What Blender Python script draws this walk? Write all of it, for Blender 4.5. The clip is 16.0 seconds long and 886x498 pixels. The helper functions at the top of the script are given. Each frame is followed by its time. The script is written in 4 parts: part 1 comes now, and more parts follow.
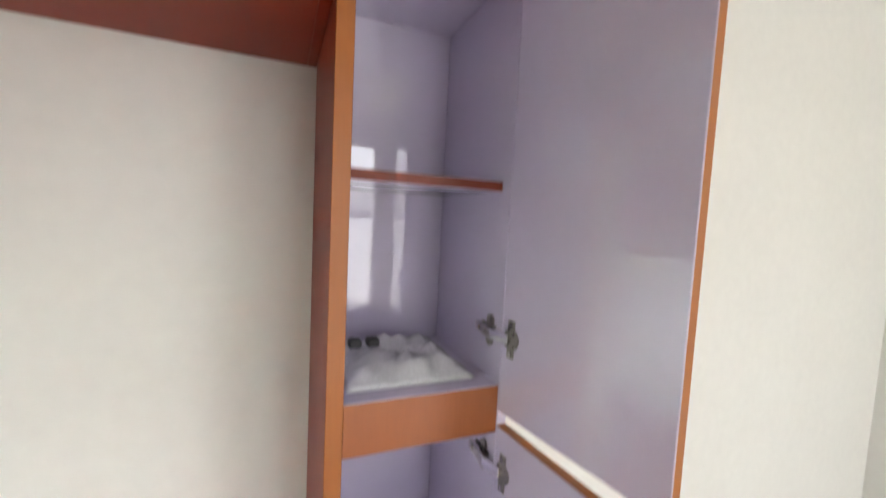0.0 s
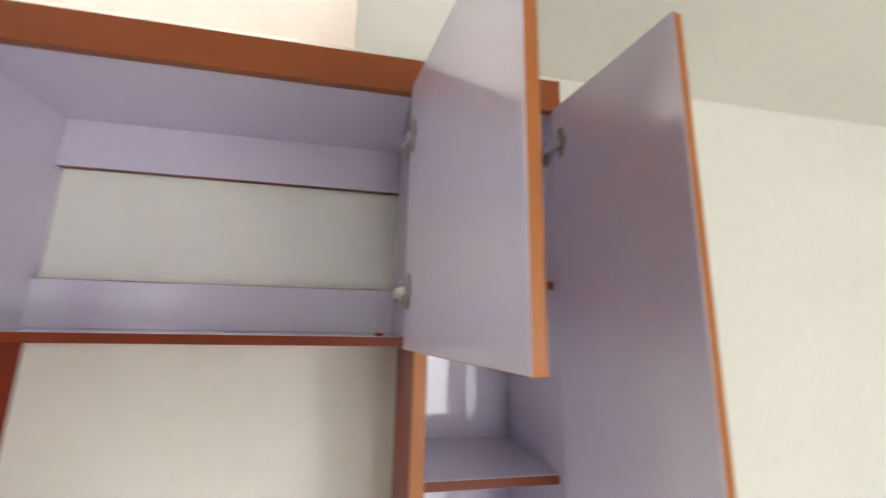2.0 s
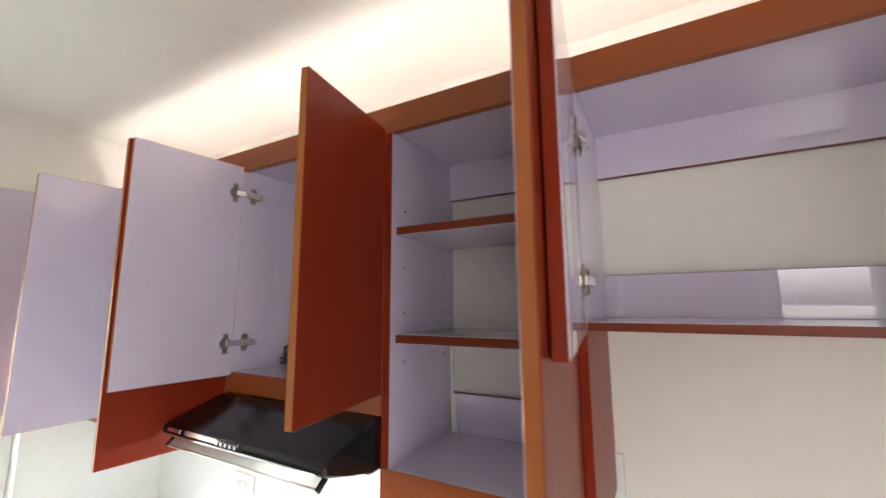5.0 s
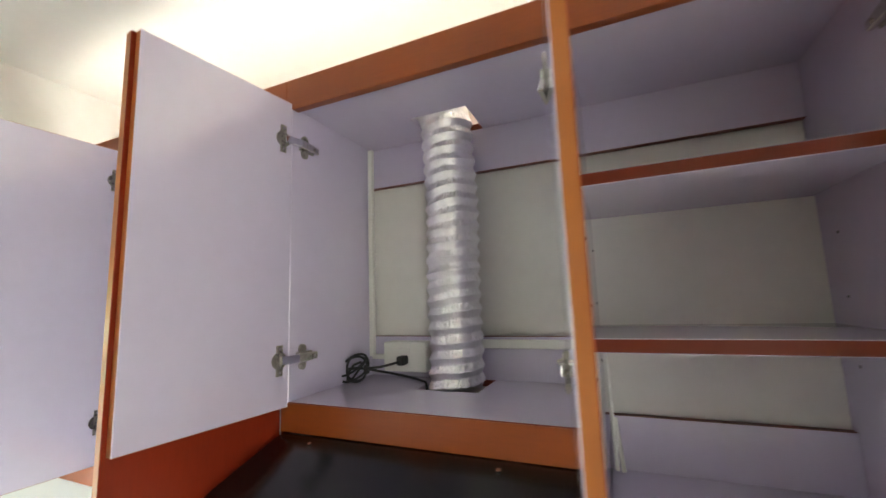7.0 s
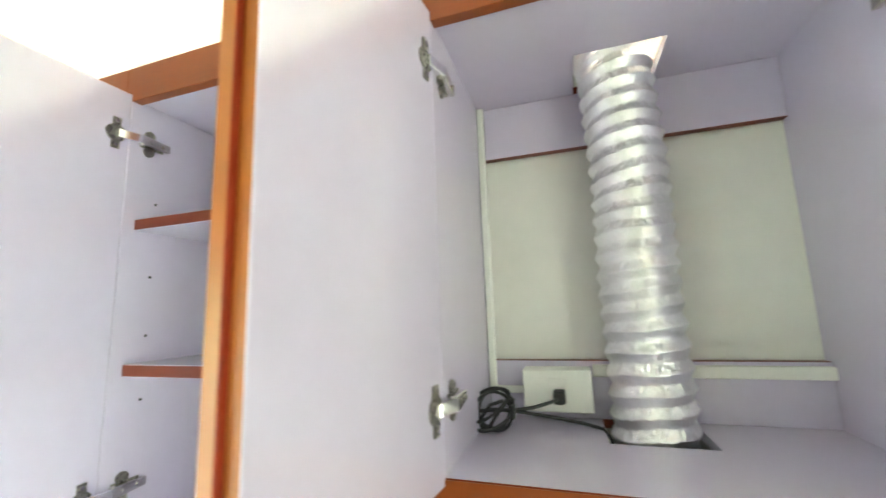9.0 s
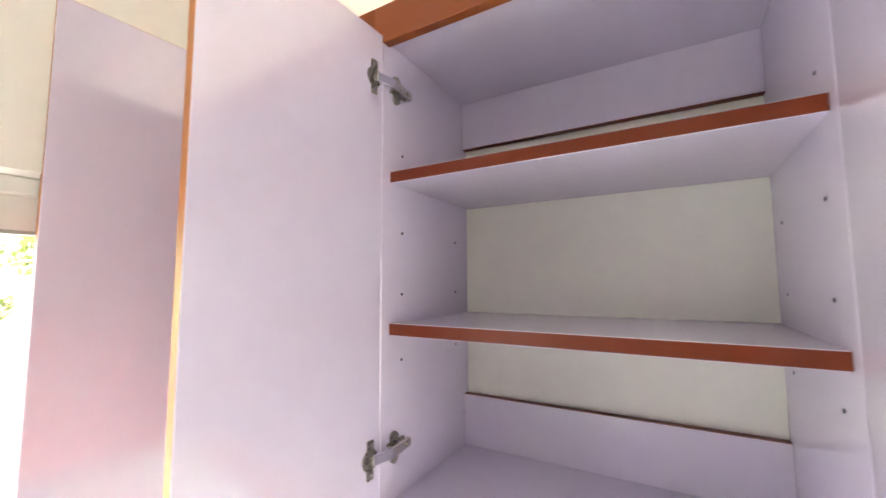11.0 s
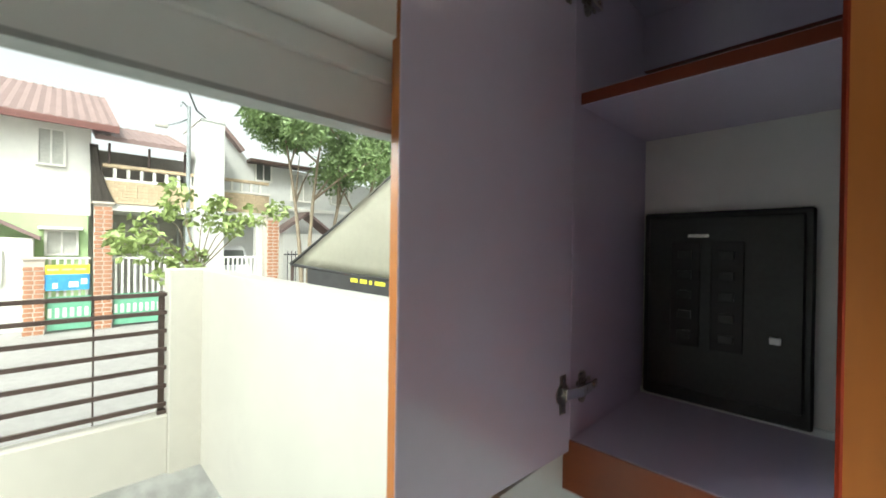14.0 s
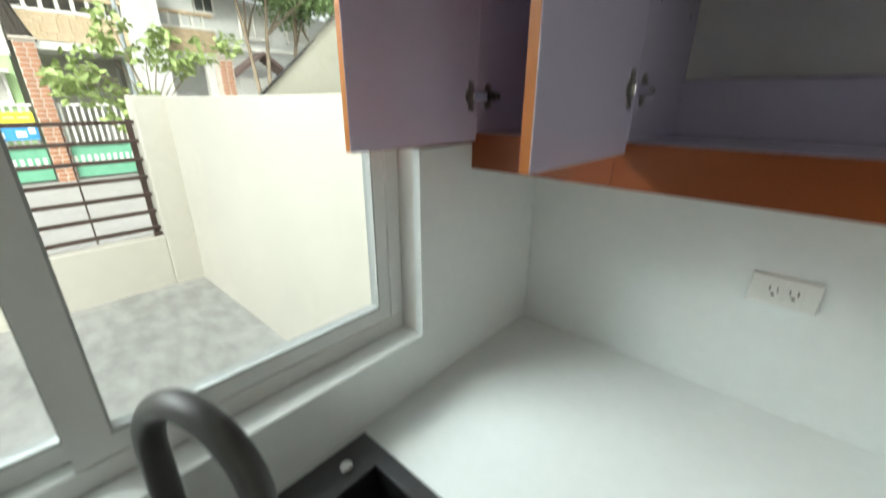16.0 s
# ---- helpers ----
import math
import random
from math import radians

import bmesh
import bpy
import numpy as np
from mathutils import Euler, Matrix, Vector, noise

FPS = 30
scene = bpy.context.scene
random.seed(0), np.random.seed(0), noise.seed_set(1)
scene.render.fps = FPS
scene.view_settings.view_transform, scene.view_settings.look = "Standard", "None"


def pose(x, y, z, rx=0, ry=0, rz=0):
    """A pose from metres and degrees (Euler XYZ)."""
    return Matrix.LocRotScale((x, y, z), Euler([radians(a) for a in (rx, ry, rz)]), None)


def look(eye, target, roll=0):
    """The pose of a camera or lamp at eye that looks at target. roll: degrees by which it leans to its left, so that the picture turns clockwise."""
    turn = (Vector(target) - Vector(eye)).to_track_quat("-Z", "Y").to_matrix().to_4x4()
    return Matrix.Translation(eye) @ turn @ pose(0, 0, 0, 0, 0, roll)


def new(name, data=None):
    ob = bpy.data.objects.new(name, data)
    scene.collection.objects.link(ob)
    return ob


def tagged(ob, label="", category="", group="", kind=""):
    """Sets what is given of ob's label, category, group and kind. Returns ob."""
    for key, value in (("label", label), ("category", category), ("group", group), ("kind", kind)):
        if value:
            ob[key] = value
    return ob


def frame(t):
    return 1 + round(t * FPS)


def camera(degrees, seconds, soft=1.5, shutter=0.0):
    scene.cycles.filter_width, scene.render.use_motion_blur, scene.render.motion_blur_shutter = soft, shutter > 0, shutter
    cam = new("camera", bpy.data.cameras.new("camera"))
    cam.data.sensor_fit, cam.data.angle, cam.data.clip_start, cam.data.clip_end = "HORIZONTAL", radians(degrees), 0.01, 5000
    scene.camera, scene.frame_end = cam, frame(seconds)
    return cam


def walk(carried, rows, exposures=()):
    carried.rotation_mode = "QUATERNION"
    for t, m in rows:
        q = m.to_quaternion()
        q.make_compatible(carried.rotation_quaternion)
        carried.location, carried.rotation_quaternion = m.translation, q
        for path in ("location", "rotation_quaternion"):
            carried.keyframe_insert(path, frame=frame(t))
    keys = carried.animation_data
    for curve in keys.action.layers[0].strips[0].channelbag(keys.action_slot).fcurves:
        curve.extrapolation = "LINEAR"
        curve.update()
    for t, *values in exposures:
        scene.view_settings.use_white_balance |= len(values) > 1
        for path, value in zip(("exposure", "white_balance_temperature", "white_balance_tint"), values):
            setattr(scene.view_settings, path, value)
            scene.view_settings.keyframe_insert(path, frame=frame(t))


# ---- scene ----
cam = camera(96.8, 16.0, shutter=0.5)

EXPOSURES = [(0.0, 1.95, 6300, 9), (1.0, 2.1, 6250, 10), (1.5, 2.05, 6300, 6), (2.0, 2.0, 6350, 6), (2.5, 1.95, 6450, 12), (3.0, 1.85, 6500, 2), (3.5, 1.93, 6450, 1), (4.0, 1.8, 6550, 7), (6.5, 1.8, 6700, 14), (7.0, 2.05, 6650, 4), (7.5, 2.4, 6650, -4), (8.0, 2.95, 6650, -13), (8.5, 3.0, 6650, -12), (9.0, 2.92, 6700, -12), (9.5, 2.78, 6750, -6), (10.0, 2.8, 6800, 0), (12.5, 1.38, 7500, 22), (13.0, 0.95, 7500, 17), (13.5, 0.98, 6800, 14), (14.0, 0.3, 6500, 1), (16.0, 0.2, 6500, 2)]
PATH = [
    (0, (1.791, -0.54, 1.537), (2.557, 1.302, 1.39), 2.8),
    (0.5, (1.797, -0.567, 1.7), (2.544, 1.288, 1.716), 2.9),
    (1, (1.776, -0.620, 1.791), (2.515, 1.214, 2.094), 1.4),
    (1.5, (1.812, -0.68, 1.859), (2.483, 1.158, 2.275), 3.1),
    (2, (1.764, -0.691, 1.869), (2.144, 1.233, 2.261), 1.1),
    (2.5, (1.685, -0.711, 1.874), (1.621, 1.251, 2.256), 0.7),
    (3, (1.61, -0.738, 1.879), (1.111, 1.158, 2.273), 0.3),
    (3.5, (1.541, -0.758, 1.888), (0.696, 1.025, 2.217), 0.5),
    (4, (1.427, -0.778, 1.887), (0.452, 0.944, 2.176), -0.2),
    (4.2, (1.37, -0.786, 1.889), (0.399, 0.942, 2.153), -0.4),
    (6.3, (0.865, -0.728, 1.88), (-0.074, 1.009, 2.196), -0.4),
    (6.5, (0.793, -0.708, 1.888), (-0.078, 1.069, 2.178), -0.7),
    (7, (0.643, -0.652, 1.882), (-0.139, 1.17, 2.143), -2.0),
    (7.5, (0.493, -0.59, 1.862), (-0.188, 1.273, 2.12), -0.9),
    (8, (0.384, -0.525, 1.883), (-0.224, 1.359, 2.166), 0.3),
    (8.5, (0.283, -0.507, 1.895), (-0.277, 1.389, 2.199), -1.3),
    (9, (0.171, -0.51, 1.896), (-0.433, 1.373, 2.199), -2.0),
    (9.5, (0.076, -0.531, 1.896), (-0.609, 1.329, 2.159), -1.5),
    (10, (-0.021, -0.537, 1.905), (-0.88, 1.258, 2.109), 0.4),
    (10.2, (-0.053, -0.52, 1.895), (-1.069, 1.189, 2.114), 0.4),
    (12.3, (-0.425, -0.591, 1.877), (-1.394, 1.154, 2.002), -1.1),
    (12.5, (-0.458, -0.571, 1.872), (-1.48, 1.143, 2.012), -0.7),
    (13, (-0.549, -0.532, 1.869), (-1.726, 1.082, 1.977), -0.3),
    (13.5, (-0.631, -0.552, 1.868), (-1.9, 0.993, 1.94), -1.4),
    (14, (-0.665, -0.61, 1.824), (-2.096, 0.788, 1.815), 0.8),
    (14.5, (-0.648, -0.654, 1.774), (-1.999, 0.801, 1.53), 1.5),
    (15, (-0.578, -0.681, 1.712), (-1.933, 0.731, 1.297), 0.9),
    (15.5, (-0.456, -0.759, 1.672), (-1.755, 0.702, 1.251), 1.5),
    (16, (-0.384, -0.78, 1.578), (-1.639, 0.609, 0.873), 0.2),
]
walk(cam, [(t, look(eye, target, roll)) for t, eye, target, roll in PATH], EXPOSURES)

# world, sun and large lights
world = bpy.data.worlds.new("sky")
scene.world = world
world.use_nodes = True
wn = world.node_tree.nodes
sky = wn.new("ShaderNodeTexSky")
sky.sky_type, sky.sun_disc = "NISHITA", False
sky.sun_elevation, sky.sun_rotation = radians(50.5), radians(135)
sky.air_density, sky.dust_density = 1.0, 6.0
wn["Background"].inputs["Strength"].default_value = 0.15
haze = wn.new("ShaderNodeHueSaturation")
haze.inputs["Saturation"].default_value, haze.inputs["Value"].default_value = 0.12, 2.0
world.node_tree.links.new(sky.outputs[0], haze.inputs["Color"])
world.node_tree.links.new(haze.outputs[0], wn["Background"].inputs["Color"])

sun = new("sun", bpy.data.lights.new("sun", "SUN"))
sun.data.energy, sun.data.angle, sun.data.color = 2.2, radians(7), (1.0, 0.96, 0.90)
sun.matrix_world = look((0, 0, 12), (-7.0, 7.0, 0))


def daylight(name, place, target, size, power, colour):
    """An area lamp standing in for sky light at an opening of the house."""
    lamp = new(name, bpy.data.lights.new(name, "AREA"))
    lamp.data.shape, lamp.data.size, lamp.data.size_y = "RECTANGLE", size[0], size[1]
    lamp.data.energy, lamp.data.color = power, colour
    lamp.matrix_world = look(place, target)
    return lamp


# unseen opening known from its reflection; the lamp stands in for its daylight
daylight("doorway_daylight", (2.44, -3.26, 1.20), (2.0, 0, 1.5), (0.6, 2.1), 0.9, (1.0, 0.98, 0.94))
# fill lamp in an added, unseen opening, to brighten the wall on the right
daylight("right_fill_daylight", (3.78, -3.26, 1.25), (3.2, 0, 1.4), (1.05, 2.0), 3.8, (1.0, 0.98, 0.94))
# added lamp outside, above the view, standing in for sky light on the counter
daylight("window_sky_fill", (-2.5, -1.55, 2.85), (-0.5, -0.05, 1.05), (1.6, 1.0), 62, (0.92, 0.98, 1.0))


# materials
def material(name, colour, rough=0.5, metal=0.0, var=0.08, scale=6.0, bump=0.0, bump_scale=80.0, grain=None, coat=0.0, dark=None, spec=0.5):
    """Two scales of colour variation over a base colour, with fine relief. grain: stretch of the pattern along x, y, z."""
    m = bpy.data.materials.new(name)
    m.use_nodes = True
    n, l = m.node_tree.nodes, m.node_tree.links
    b = n["Principled BSDF"]
    b.inputs["Metallic"].default_value, b.inputs["Coat Weight"].default_value = metal, coat
    b.inputs["Coat Roughness"].default_value, b.inputs["Coat IOR"].default_value = 0.02, 1.9
    b.inputs["Specular IOR Level"].default_value = spec
    co = n.new("ShaderNodeTexCoord")
    mp = n.new("ShaderNodeMapping")
    mp.inputs["Scale"].default_value = grain or (1, 1, 1)
    l.new(co.outputs["Object"], mp.inputs["Vector"])
    big, small = n.new("ShaderNodeTexNoise"), n.new("ShaderNodeTexNoise")
    big.inputs["Scale"].default_value, big.inputs["Detail"].default_value = scale, 3
    small.inputs["Scale"].default_value, small.inputs["Detail"].default_value = scale * 11, 5
    info = n.new("ShaderNodeObjectInfo")
    add = n.new("ShaderNodeMath")
    add.operation = "ADD"
    half = n.new("ShaderNodeMath")
    half.operation = "MULTIPLY"
    half.inputs[1].default_value = 0.5
    for t in (big, small):
        l.new(mp.outputs[0], t.inputs["Vector"])
    l.new(big.outputs[0], add.inputs[0])
    l.new(small.outputs[0], add.inputs[1])
    l.new(add.outputs[0], half.inputs[0])
    ramp = n.new("ShaderNodeValToRGB")
    lo = dark or tuple(c * (1 - var) for c in colour)
    hi = tuple(min(1, c * (1 + var)) for c in colour)
    ramp.color_ramp.elements[0].position, ramp.color_ramp.elements[0].color = 0.36, (*lo, 1)
    ramp.color_ramp.elements[1].position, ramp.color_ramp.elements[1].color = 0.64, (*hi, 1)
    l.new(half.outputs[0], ramp.inputs[0])
    l.new(ramp.outputs[0], b.inputs["Base Color"])
    r = n.new("ShaderNodeMapRange")
    r.inputs["To Min"].default_value, r.inputs["To Max"].default_value = max(0.02, rough * 0.85), min(1, rough * 1.15)
    l.new(small.outputs[0], r.inputs["Value"])
    l.new(r.outputs[0], b.inputs["Roughness"])
    if bump:
        t = n.new("ShaderNodeTexNoise")
        t.inputs["Scale"].default_value, t.inputs["Detail"].default_value = bump_scale, 4
        l.new(mp.outputs[0], t.inputs["Vector"])
        bp = n.new("ShaderNodeBump")
        bp.inputs["Strength"].default_value, bp.inputs["Distance"].default_value = bump, 0.004
        l.new(t.outputs[0], bp.inputs["Height"])
        l.new(bp.outputs[0], b.inputs["Normal"])
    return m


def glowing(name, colour, strength):
    m = bpy.data.materials.new(name)
    m.use_nodes = True
    b = m.node_tree.nodes["Principled BSDF"]
    b.inputs["Base Color"].default_value = (0.9, 0.9, 0.9, 1)
    b.inputs["Emission Color"].default_value, b.inputs["Emission Strength"].default_value = (*colour, 1), strength
    return m


def clear_glass(name):
    m = bpy.data.materials.new(name)
    m.use_nodes = True
    b = m.node_tree.nodes["Principled BSDF"]
    b.inputs["Base Color"].default_value = (0.97, 0.99, 0.98, 1)
    b.inputs["Roughness"].default_value, b.inputs["Transmission Weight"].default_value, b.inputs["IOR"].default_value = 0.0, 1.0, 1.05
    return m


LAV = material("lavender_laminate", (0.63, 0.575, 0.735), 0.42, var=0.015, scale=3, coat=1.0, spec=0.15)
WOOD = material("mahogany_laminate", (0.225, 0.024, 0.008), 0.36, var=0.06, scale=4, grain=(4, 4, 0.5), coat=0.02, spec=0.2)
WOOD_H = material("mahogany_laminate_level", (0.265, 0.058, 0.010), 0.36, var=0.06, scale=4, grain=(0.5, 4, 4), coat=0.04)
EDGE = material("oak_edge_band", (0.36, 0.112, 0.018), 0.36, var=0.05, scale=4, grain=(4, 4, 0.5))
# shade painted on the right cabinet's door edge; plain edging on the pantry floor
EDGE2 = material("shade_toned_edge_band", (0.33, 0.095, 0.024), 0.32, var=0.05, scale=4, grain=(4, 4, 0.5))
REDGE = material("red_edge_band", (0.165, 0.027, 0.009), 0.36, var=0.05, scale=4, grain=(0.5, 4, 4), spec=0.3)
STEEL = material("nickel_steel", (0.70, 0.67, 0.63), 0.2, metal=1.0, var=0.08, scale=20)
NICKEL = material("dull_nickel", (0.32, 0.30, 0.27), 0.28, metal=1.0, var=0.08, scale=20)
CHROME = material("chrome", (0.85, 0.85, 0.86), 0.08, metal=1.0, var=0.03, scale=20)
FOIL = material("aluminium_foil", (0.90, 0.90, 0.91), 0.30, metal=0.95, var=0.05, scale=14, bump=0.5, bump_scale=110)
WALL = material("cream_wall_paint", (0.80, 0.788, 0.75), 0.62, var=0.025, scale=2.2, bump=0.06, bump_scale=220)
CEIL = material("white_ceiling_paint", (0.80, 0.79, 0.74), 0.7, var=0.02, scale=1.6, bump=0.05, bump_scale=180)
QUARTZ = material("white_quartz", (0.82, 0.86, 0.85), 0.14, var=0.02, scale=3, bump=0.01, bump_scale=200)
TILE = material("beige_floor_tile", (0.50, 0.46, 0.40), 0.3, var=0.06, scale=3)
BLACK = material("black_glass_enamel", (0.008, 0.008, 0.009), 0.2, var=0.3, scale=9)
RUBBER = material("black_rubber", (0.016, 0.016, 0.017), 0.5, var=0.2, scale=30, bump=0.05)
BREAKER = material("dark_grey_steel", (0.022, 0.023, 0.024), 0.38, var=0.25, scale=10, bump=0.06, bump_scale=40)
PLASTIC = material("white_plastic", (0.80, 0.80, 0.76), 0.35, var=0.02, scale=12)
SLOT = material("dark_slot", (0.03, 0.03, 0.03), 0.6, var=0.1)
PVC = material("white_window_frame", (0.74, 0.76, 0.74), 0.38, var=0.02, scale=5, bump=0.01)
GASKET = material("grey_gasket", (0.40, 0.42, 0.41), 0.6, var=0.1)
GLASS = clear_glass("clear_glass")
FROST = material("frosted_visor_glass", (0.80, 0.80, 0.78), 0.25, var=0.03, scale=9)
FROST.node_tree.nodes["Principled BSDF"].inputs["Transmission Weight"].default_value = 0.85
SINK = material("gunmetal_sink", (0.10, 0.10, 0.105), 0.42, metal=0.7, var=0.1, scale=30, bump=0.03, bump_scale=300)
FAUCET = material("matt_grey_faucet", (0.075, 0.073, 0.072), 0.42, var=0.08, scale=40, metal=0.3)
PAPER = material("clear_plastic_wrap", (0.72, 0.72, 0.74), 0.22, var=0.1, scale=18, bump=0.6, bump_scale=22)
LED = glowing("led_strip_glow", (1.0, 0.98, 0.90), 9.5)
HOODLAMP = glowing("hood_lamp_glow", (1.0, 0.98, 0.92), 90)


# geometry helpers
SIDES = ("-x", "+x", "-y", "+y", "-z", "+z")
QUADS = ((0, 4, 6, 2), (1, 3, 7, 5), (0, 1, 5, 4), (2, 6, 7, 3), (0, 2, 3, 1), (4, 5, 7, 6))


def box(bm, lo, hi, mi=0, faces=None, m=None):
    """A box from corner to corner; faces: material index by side."""
    vs = [Vector((hi[0] if k & 1 else lo[0], hi[1] if k & 2 else lo[1], hi[2] if k & 4 else lo[2])) for k in range(8)]
    vs = [bm.verts.new(m @ v if m else v) for v in vs]
    for side, q in zip(SIDES, QUADS):
        bm.faces.new([vs[k] for k in q]).material_index = (faces or {}).get(side, mi)
    return vs


def chamfer(bm, width):
    bmesh.ops.bevel(bm, geom=list(bm.edges), offset=width, segments=1, affect="EDGES", profile=0.6, material=-1)


def rod(bm, a, b, r, seg=12, mi=0, r2=None):
    a, b = Vector(a), Vector(b)
    rot = (b - a).to_track_quat("Z", "Y").to_matrix().to_4x4()
    res = bmesh.ops.create_cone(bm, cap_ends=True, segments=seg, radius1=r, radius2=r if r2 is None else r2, depth=(b - a).length, matrix=Matrix.Translation((a + b) / 2) @ rot)
    for f in {f for v in res["verts"] for f in v.link_faces}:
        f.material_index = mi


def tube(bm, pts, r, seg=10, mi=0, closed_ends=True):
    """A round tube along points; r: one radius, or one for each point."""
    pts = [Vector(p) for p in pts]
    rs = r if isinstance(r, (list, tuple)) else [r] * len(pts)
    rings, side = [], None
    for k, p in enumerate(pts):
        d = (pts[min(k + 1, len(pts) - 1)] - pts[max(k - 1, 0)]).normalized()
        side = (side - d * side.dot(d)).normalized() if side else d.orthogonal().normalized()
        up = d.cross(side)
        rings.append([bm.verts.new(p + rs[k] * (math.cos(a) * side + math.sin(a) * up)) for a in (2 * math.pi * j / seg for j in range(seg))])
    for p, q in zip(rings, rings[1:]):
        for j in range(seg):
            f = bm.faces.new((p[j], p[(j + 1) % seg], q[(j + 1) % seg], q[j]))
            f.material_index, f.smooth = mi, True
    if closed_ends:
        bm.faces.new(rings[0][::-1]).material_index = mi
        bm.faces.new(rings[-1]).material_index = mi


def mesh_of(name, bm, mats):
    bmesh.ops.recalc_face_normals(bm, faces=list(bm.faces))
    me = bpy.data.meshes.new(name)
    bm.to_mesh(me)
    bm.free()
    for m in mats if isinstance(mats, (list, tuple)) else (mats,):
        me.materials.append(m)
    return me


def part(name, bm, mats, parent, label=""):
    ob = new(name, mesh_of(name, bm, mats))
    ob.parent = parent
    ob.matrix_parent_inverse = parent.matrix_world.inverted()
    return tagged(ob, label)


def thing(name, at, label, category, group=""):
    ob = new(name)
    ob.empty_display_size = 0.1
    ob.location = at
    ob.matrix_world = Matrix.Translation(at)
    return tagged(ob, label, category, group)


def whole(name, bm, mats, label, category, group="", kind=""):
    return tagged(new(name, mesh_of(name, bm, mats)), label, category, group, kind)


def slab(name, lo, hi, mat, label, category):
    bm = bmesh.new()
    box(bm, lo, hi)
    return whole(name, bm, mat, label, category, kind="structure")


def block(name, lo, hi, mats, parent, label="", faces=None, bevel=0.001, m=None):
    bm = bmesh.new()
    box(bm, lo, hi, 0, faces, m)
    if bevel:
        chamfer(bm, bevel)
    return part(name, bm, mats, parent, label)


# the room
W, CZ = 0.335, 2.65
XW = -1.015
slab("floor", (XW, -3.2, -0.1), (4.4, W, 0.0), TILE, "beige tiled kitchen floor", "floor")
slab("wall_back", (-1.165, W, -0.1), (4.55, W + 0.15, CZ), WALL, "cream painted wall behind the cabinets", "wall")
slab("wall_right", (4.4, -3.2, -0.1), (4.55, W, CZ), WALL, "plain cream painted wall", "wall")
slab("ceiling", (-1.165, -3.35, CZ), (4.55, W + 0.15, CZ + 0.12), CEIL, "white painted flat ceiling", "ceiling")
# unseen wall; the right opening is added to hold its fill lamp
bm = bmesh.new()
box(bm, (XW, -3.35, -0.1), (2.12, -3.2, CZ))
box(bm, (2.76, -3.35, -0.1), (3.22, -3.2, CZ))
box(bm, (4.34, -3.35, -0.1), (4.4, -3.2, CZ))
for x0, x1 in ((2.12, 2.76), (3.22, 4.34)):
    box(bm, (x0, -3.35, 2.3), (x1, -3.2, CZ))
whole("wall_front", bm, WALL, "unseen cream wall with two openings that hold area lamps", "wall", kind="structure")
# window wall with its opening
WY0, WY1, WZ0, WZ1 = -2.02, -0.182, 1.022, 2.055
bm = bmesh.new()
box(bm, (XW - 0.15, -3.35, -0.1), (XW, W, WZ0))
box(bm, (XW - 0.15, -3.35, WZ1), (XW, W, CZ))
box(bm, (XW - 0.15, WY1, WZ0), (XW, W, WZ1))
box(bm, (XW - 0.15, -3.35, WZ0), (XW, WY0, WZ1))
whole("wall_window", bm, WALL, "cream painted wall around a wide window", "wall", kind="structure")
# unseen block over the house, added to keep sun off the yard and doorways
slab("wall_sun_block", (-1.165, -4.45, CZ + 0.121), (6.5, W + 0.15, 7.4), WALL, "unseen plain block added above the house to shade the yard", "wall")
# drywall column on top of the cabinets
bm = bmesh.new()
box(bm, (1.716, 0.03, 2.412), (2.0, W, CZ))
whole("column_drop", bm, WALL, "cream drywall column dropping from the ceiling", "wall", kind="structure")


# cabinets
T = 0.018


def sweep(bm, a, b, ha, hb, wa, wb):
    """A level bar from a to b; ha, hb: half heights at its ends; wa, wb: half widths."""
    side = (b - a).normalized().cross(Vector((0, 0, 1))).normalized()
    vs = [bm.verts.new(p + side * u * w + Vector((0, 0, v * h))) for p, h, w in ((a, ha, wa), (b, hb, wb)) for u, v in ((-1, -1), (1, -1), (1, 1), (-1, 1))]
    for f in ((0, 1, 2, 3), (7, 6, 5, 4), (0, 4, 5, 1), (1, 5, 6, 2), (2, 6, 7, 3), (3, 7, 4, 0)):
        bm.faces.new([vs[i] for i in f])


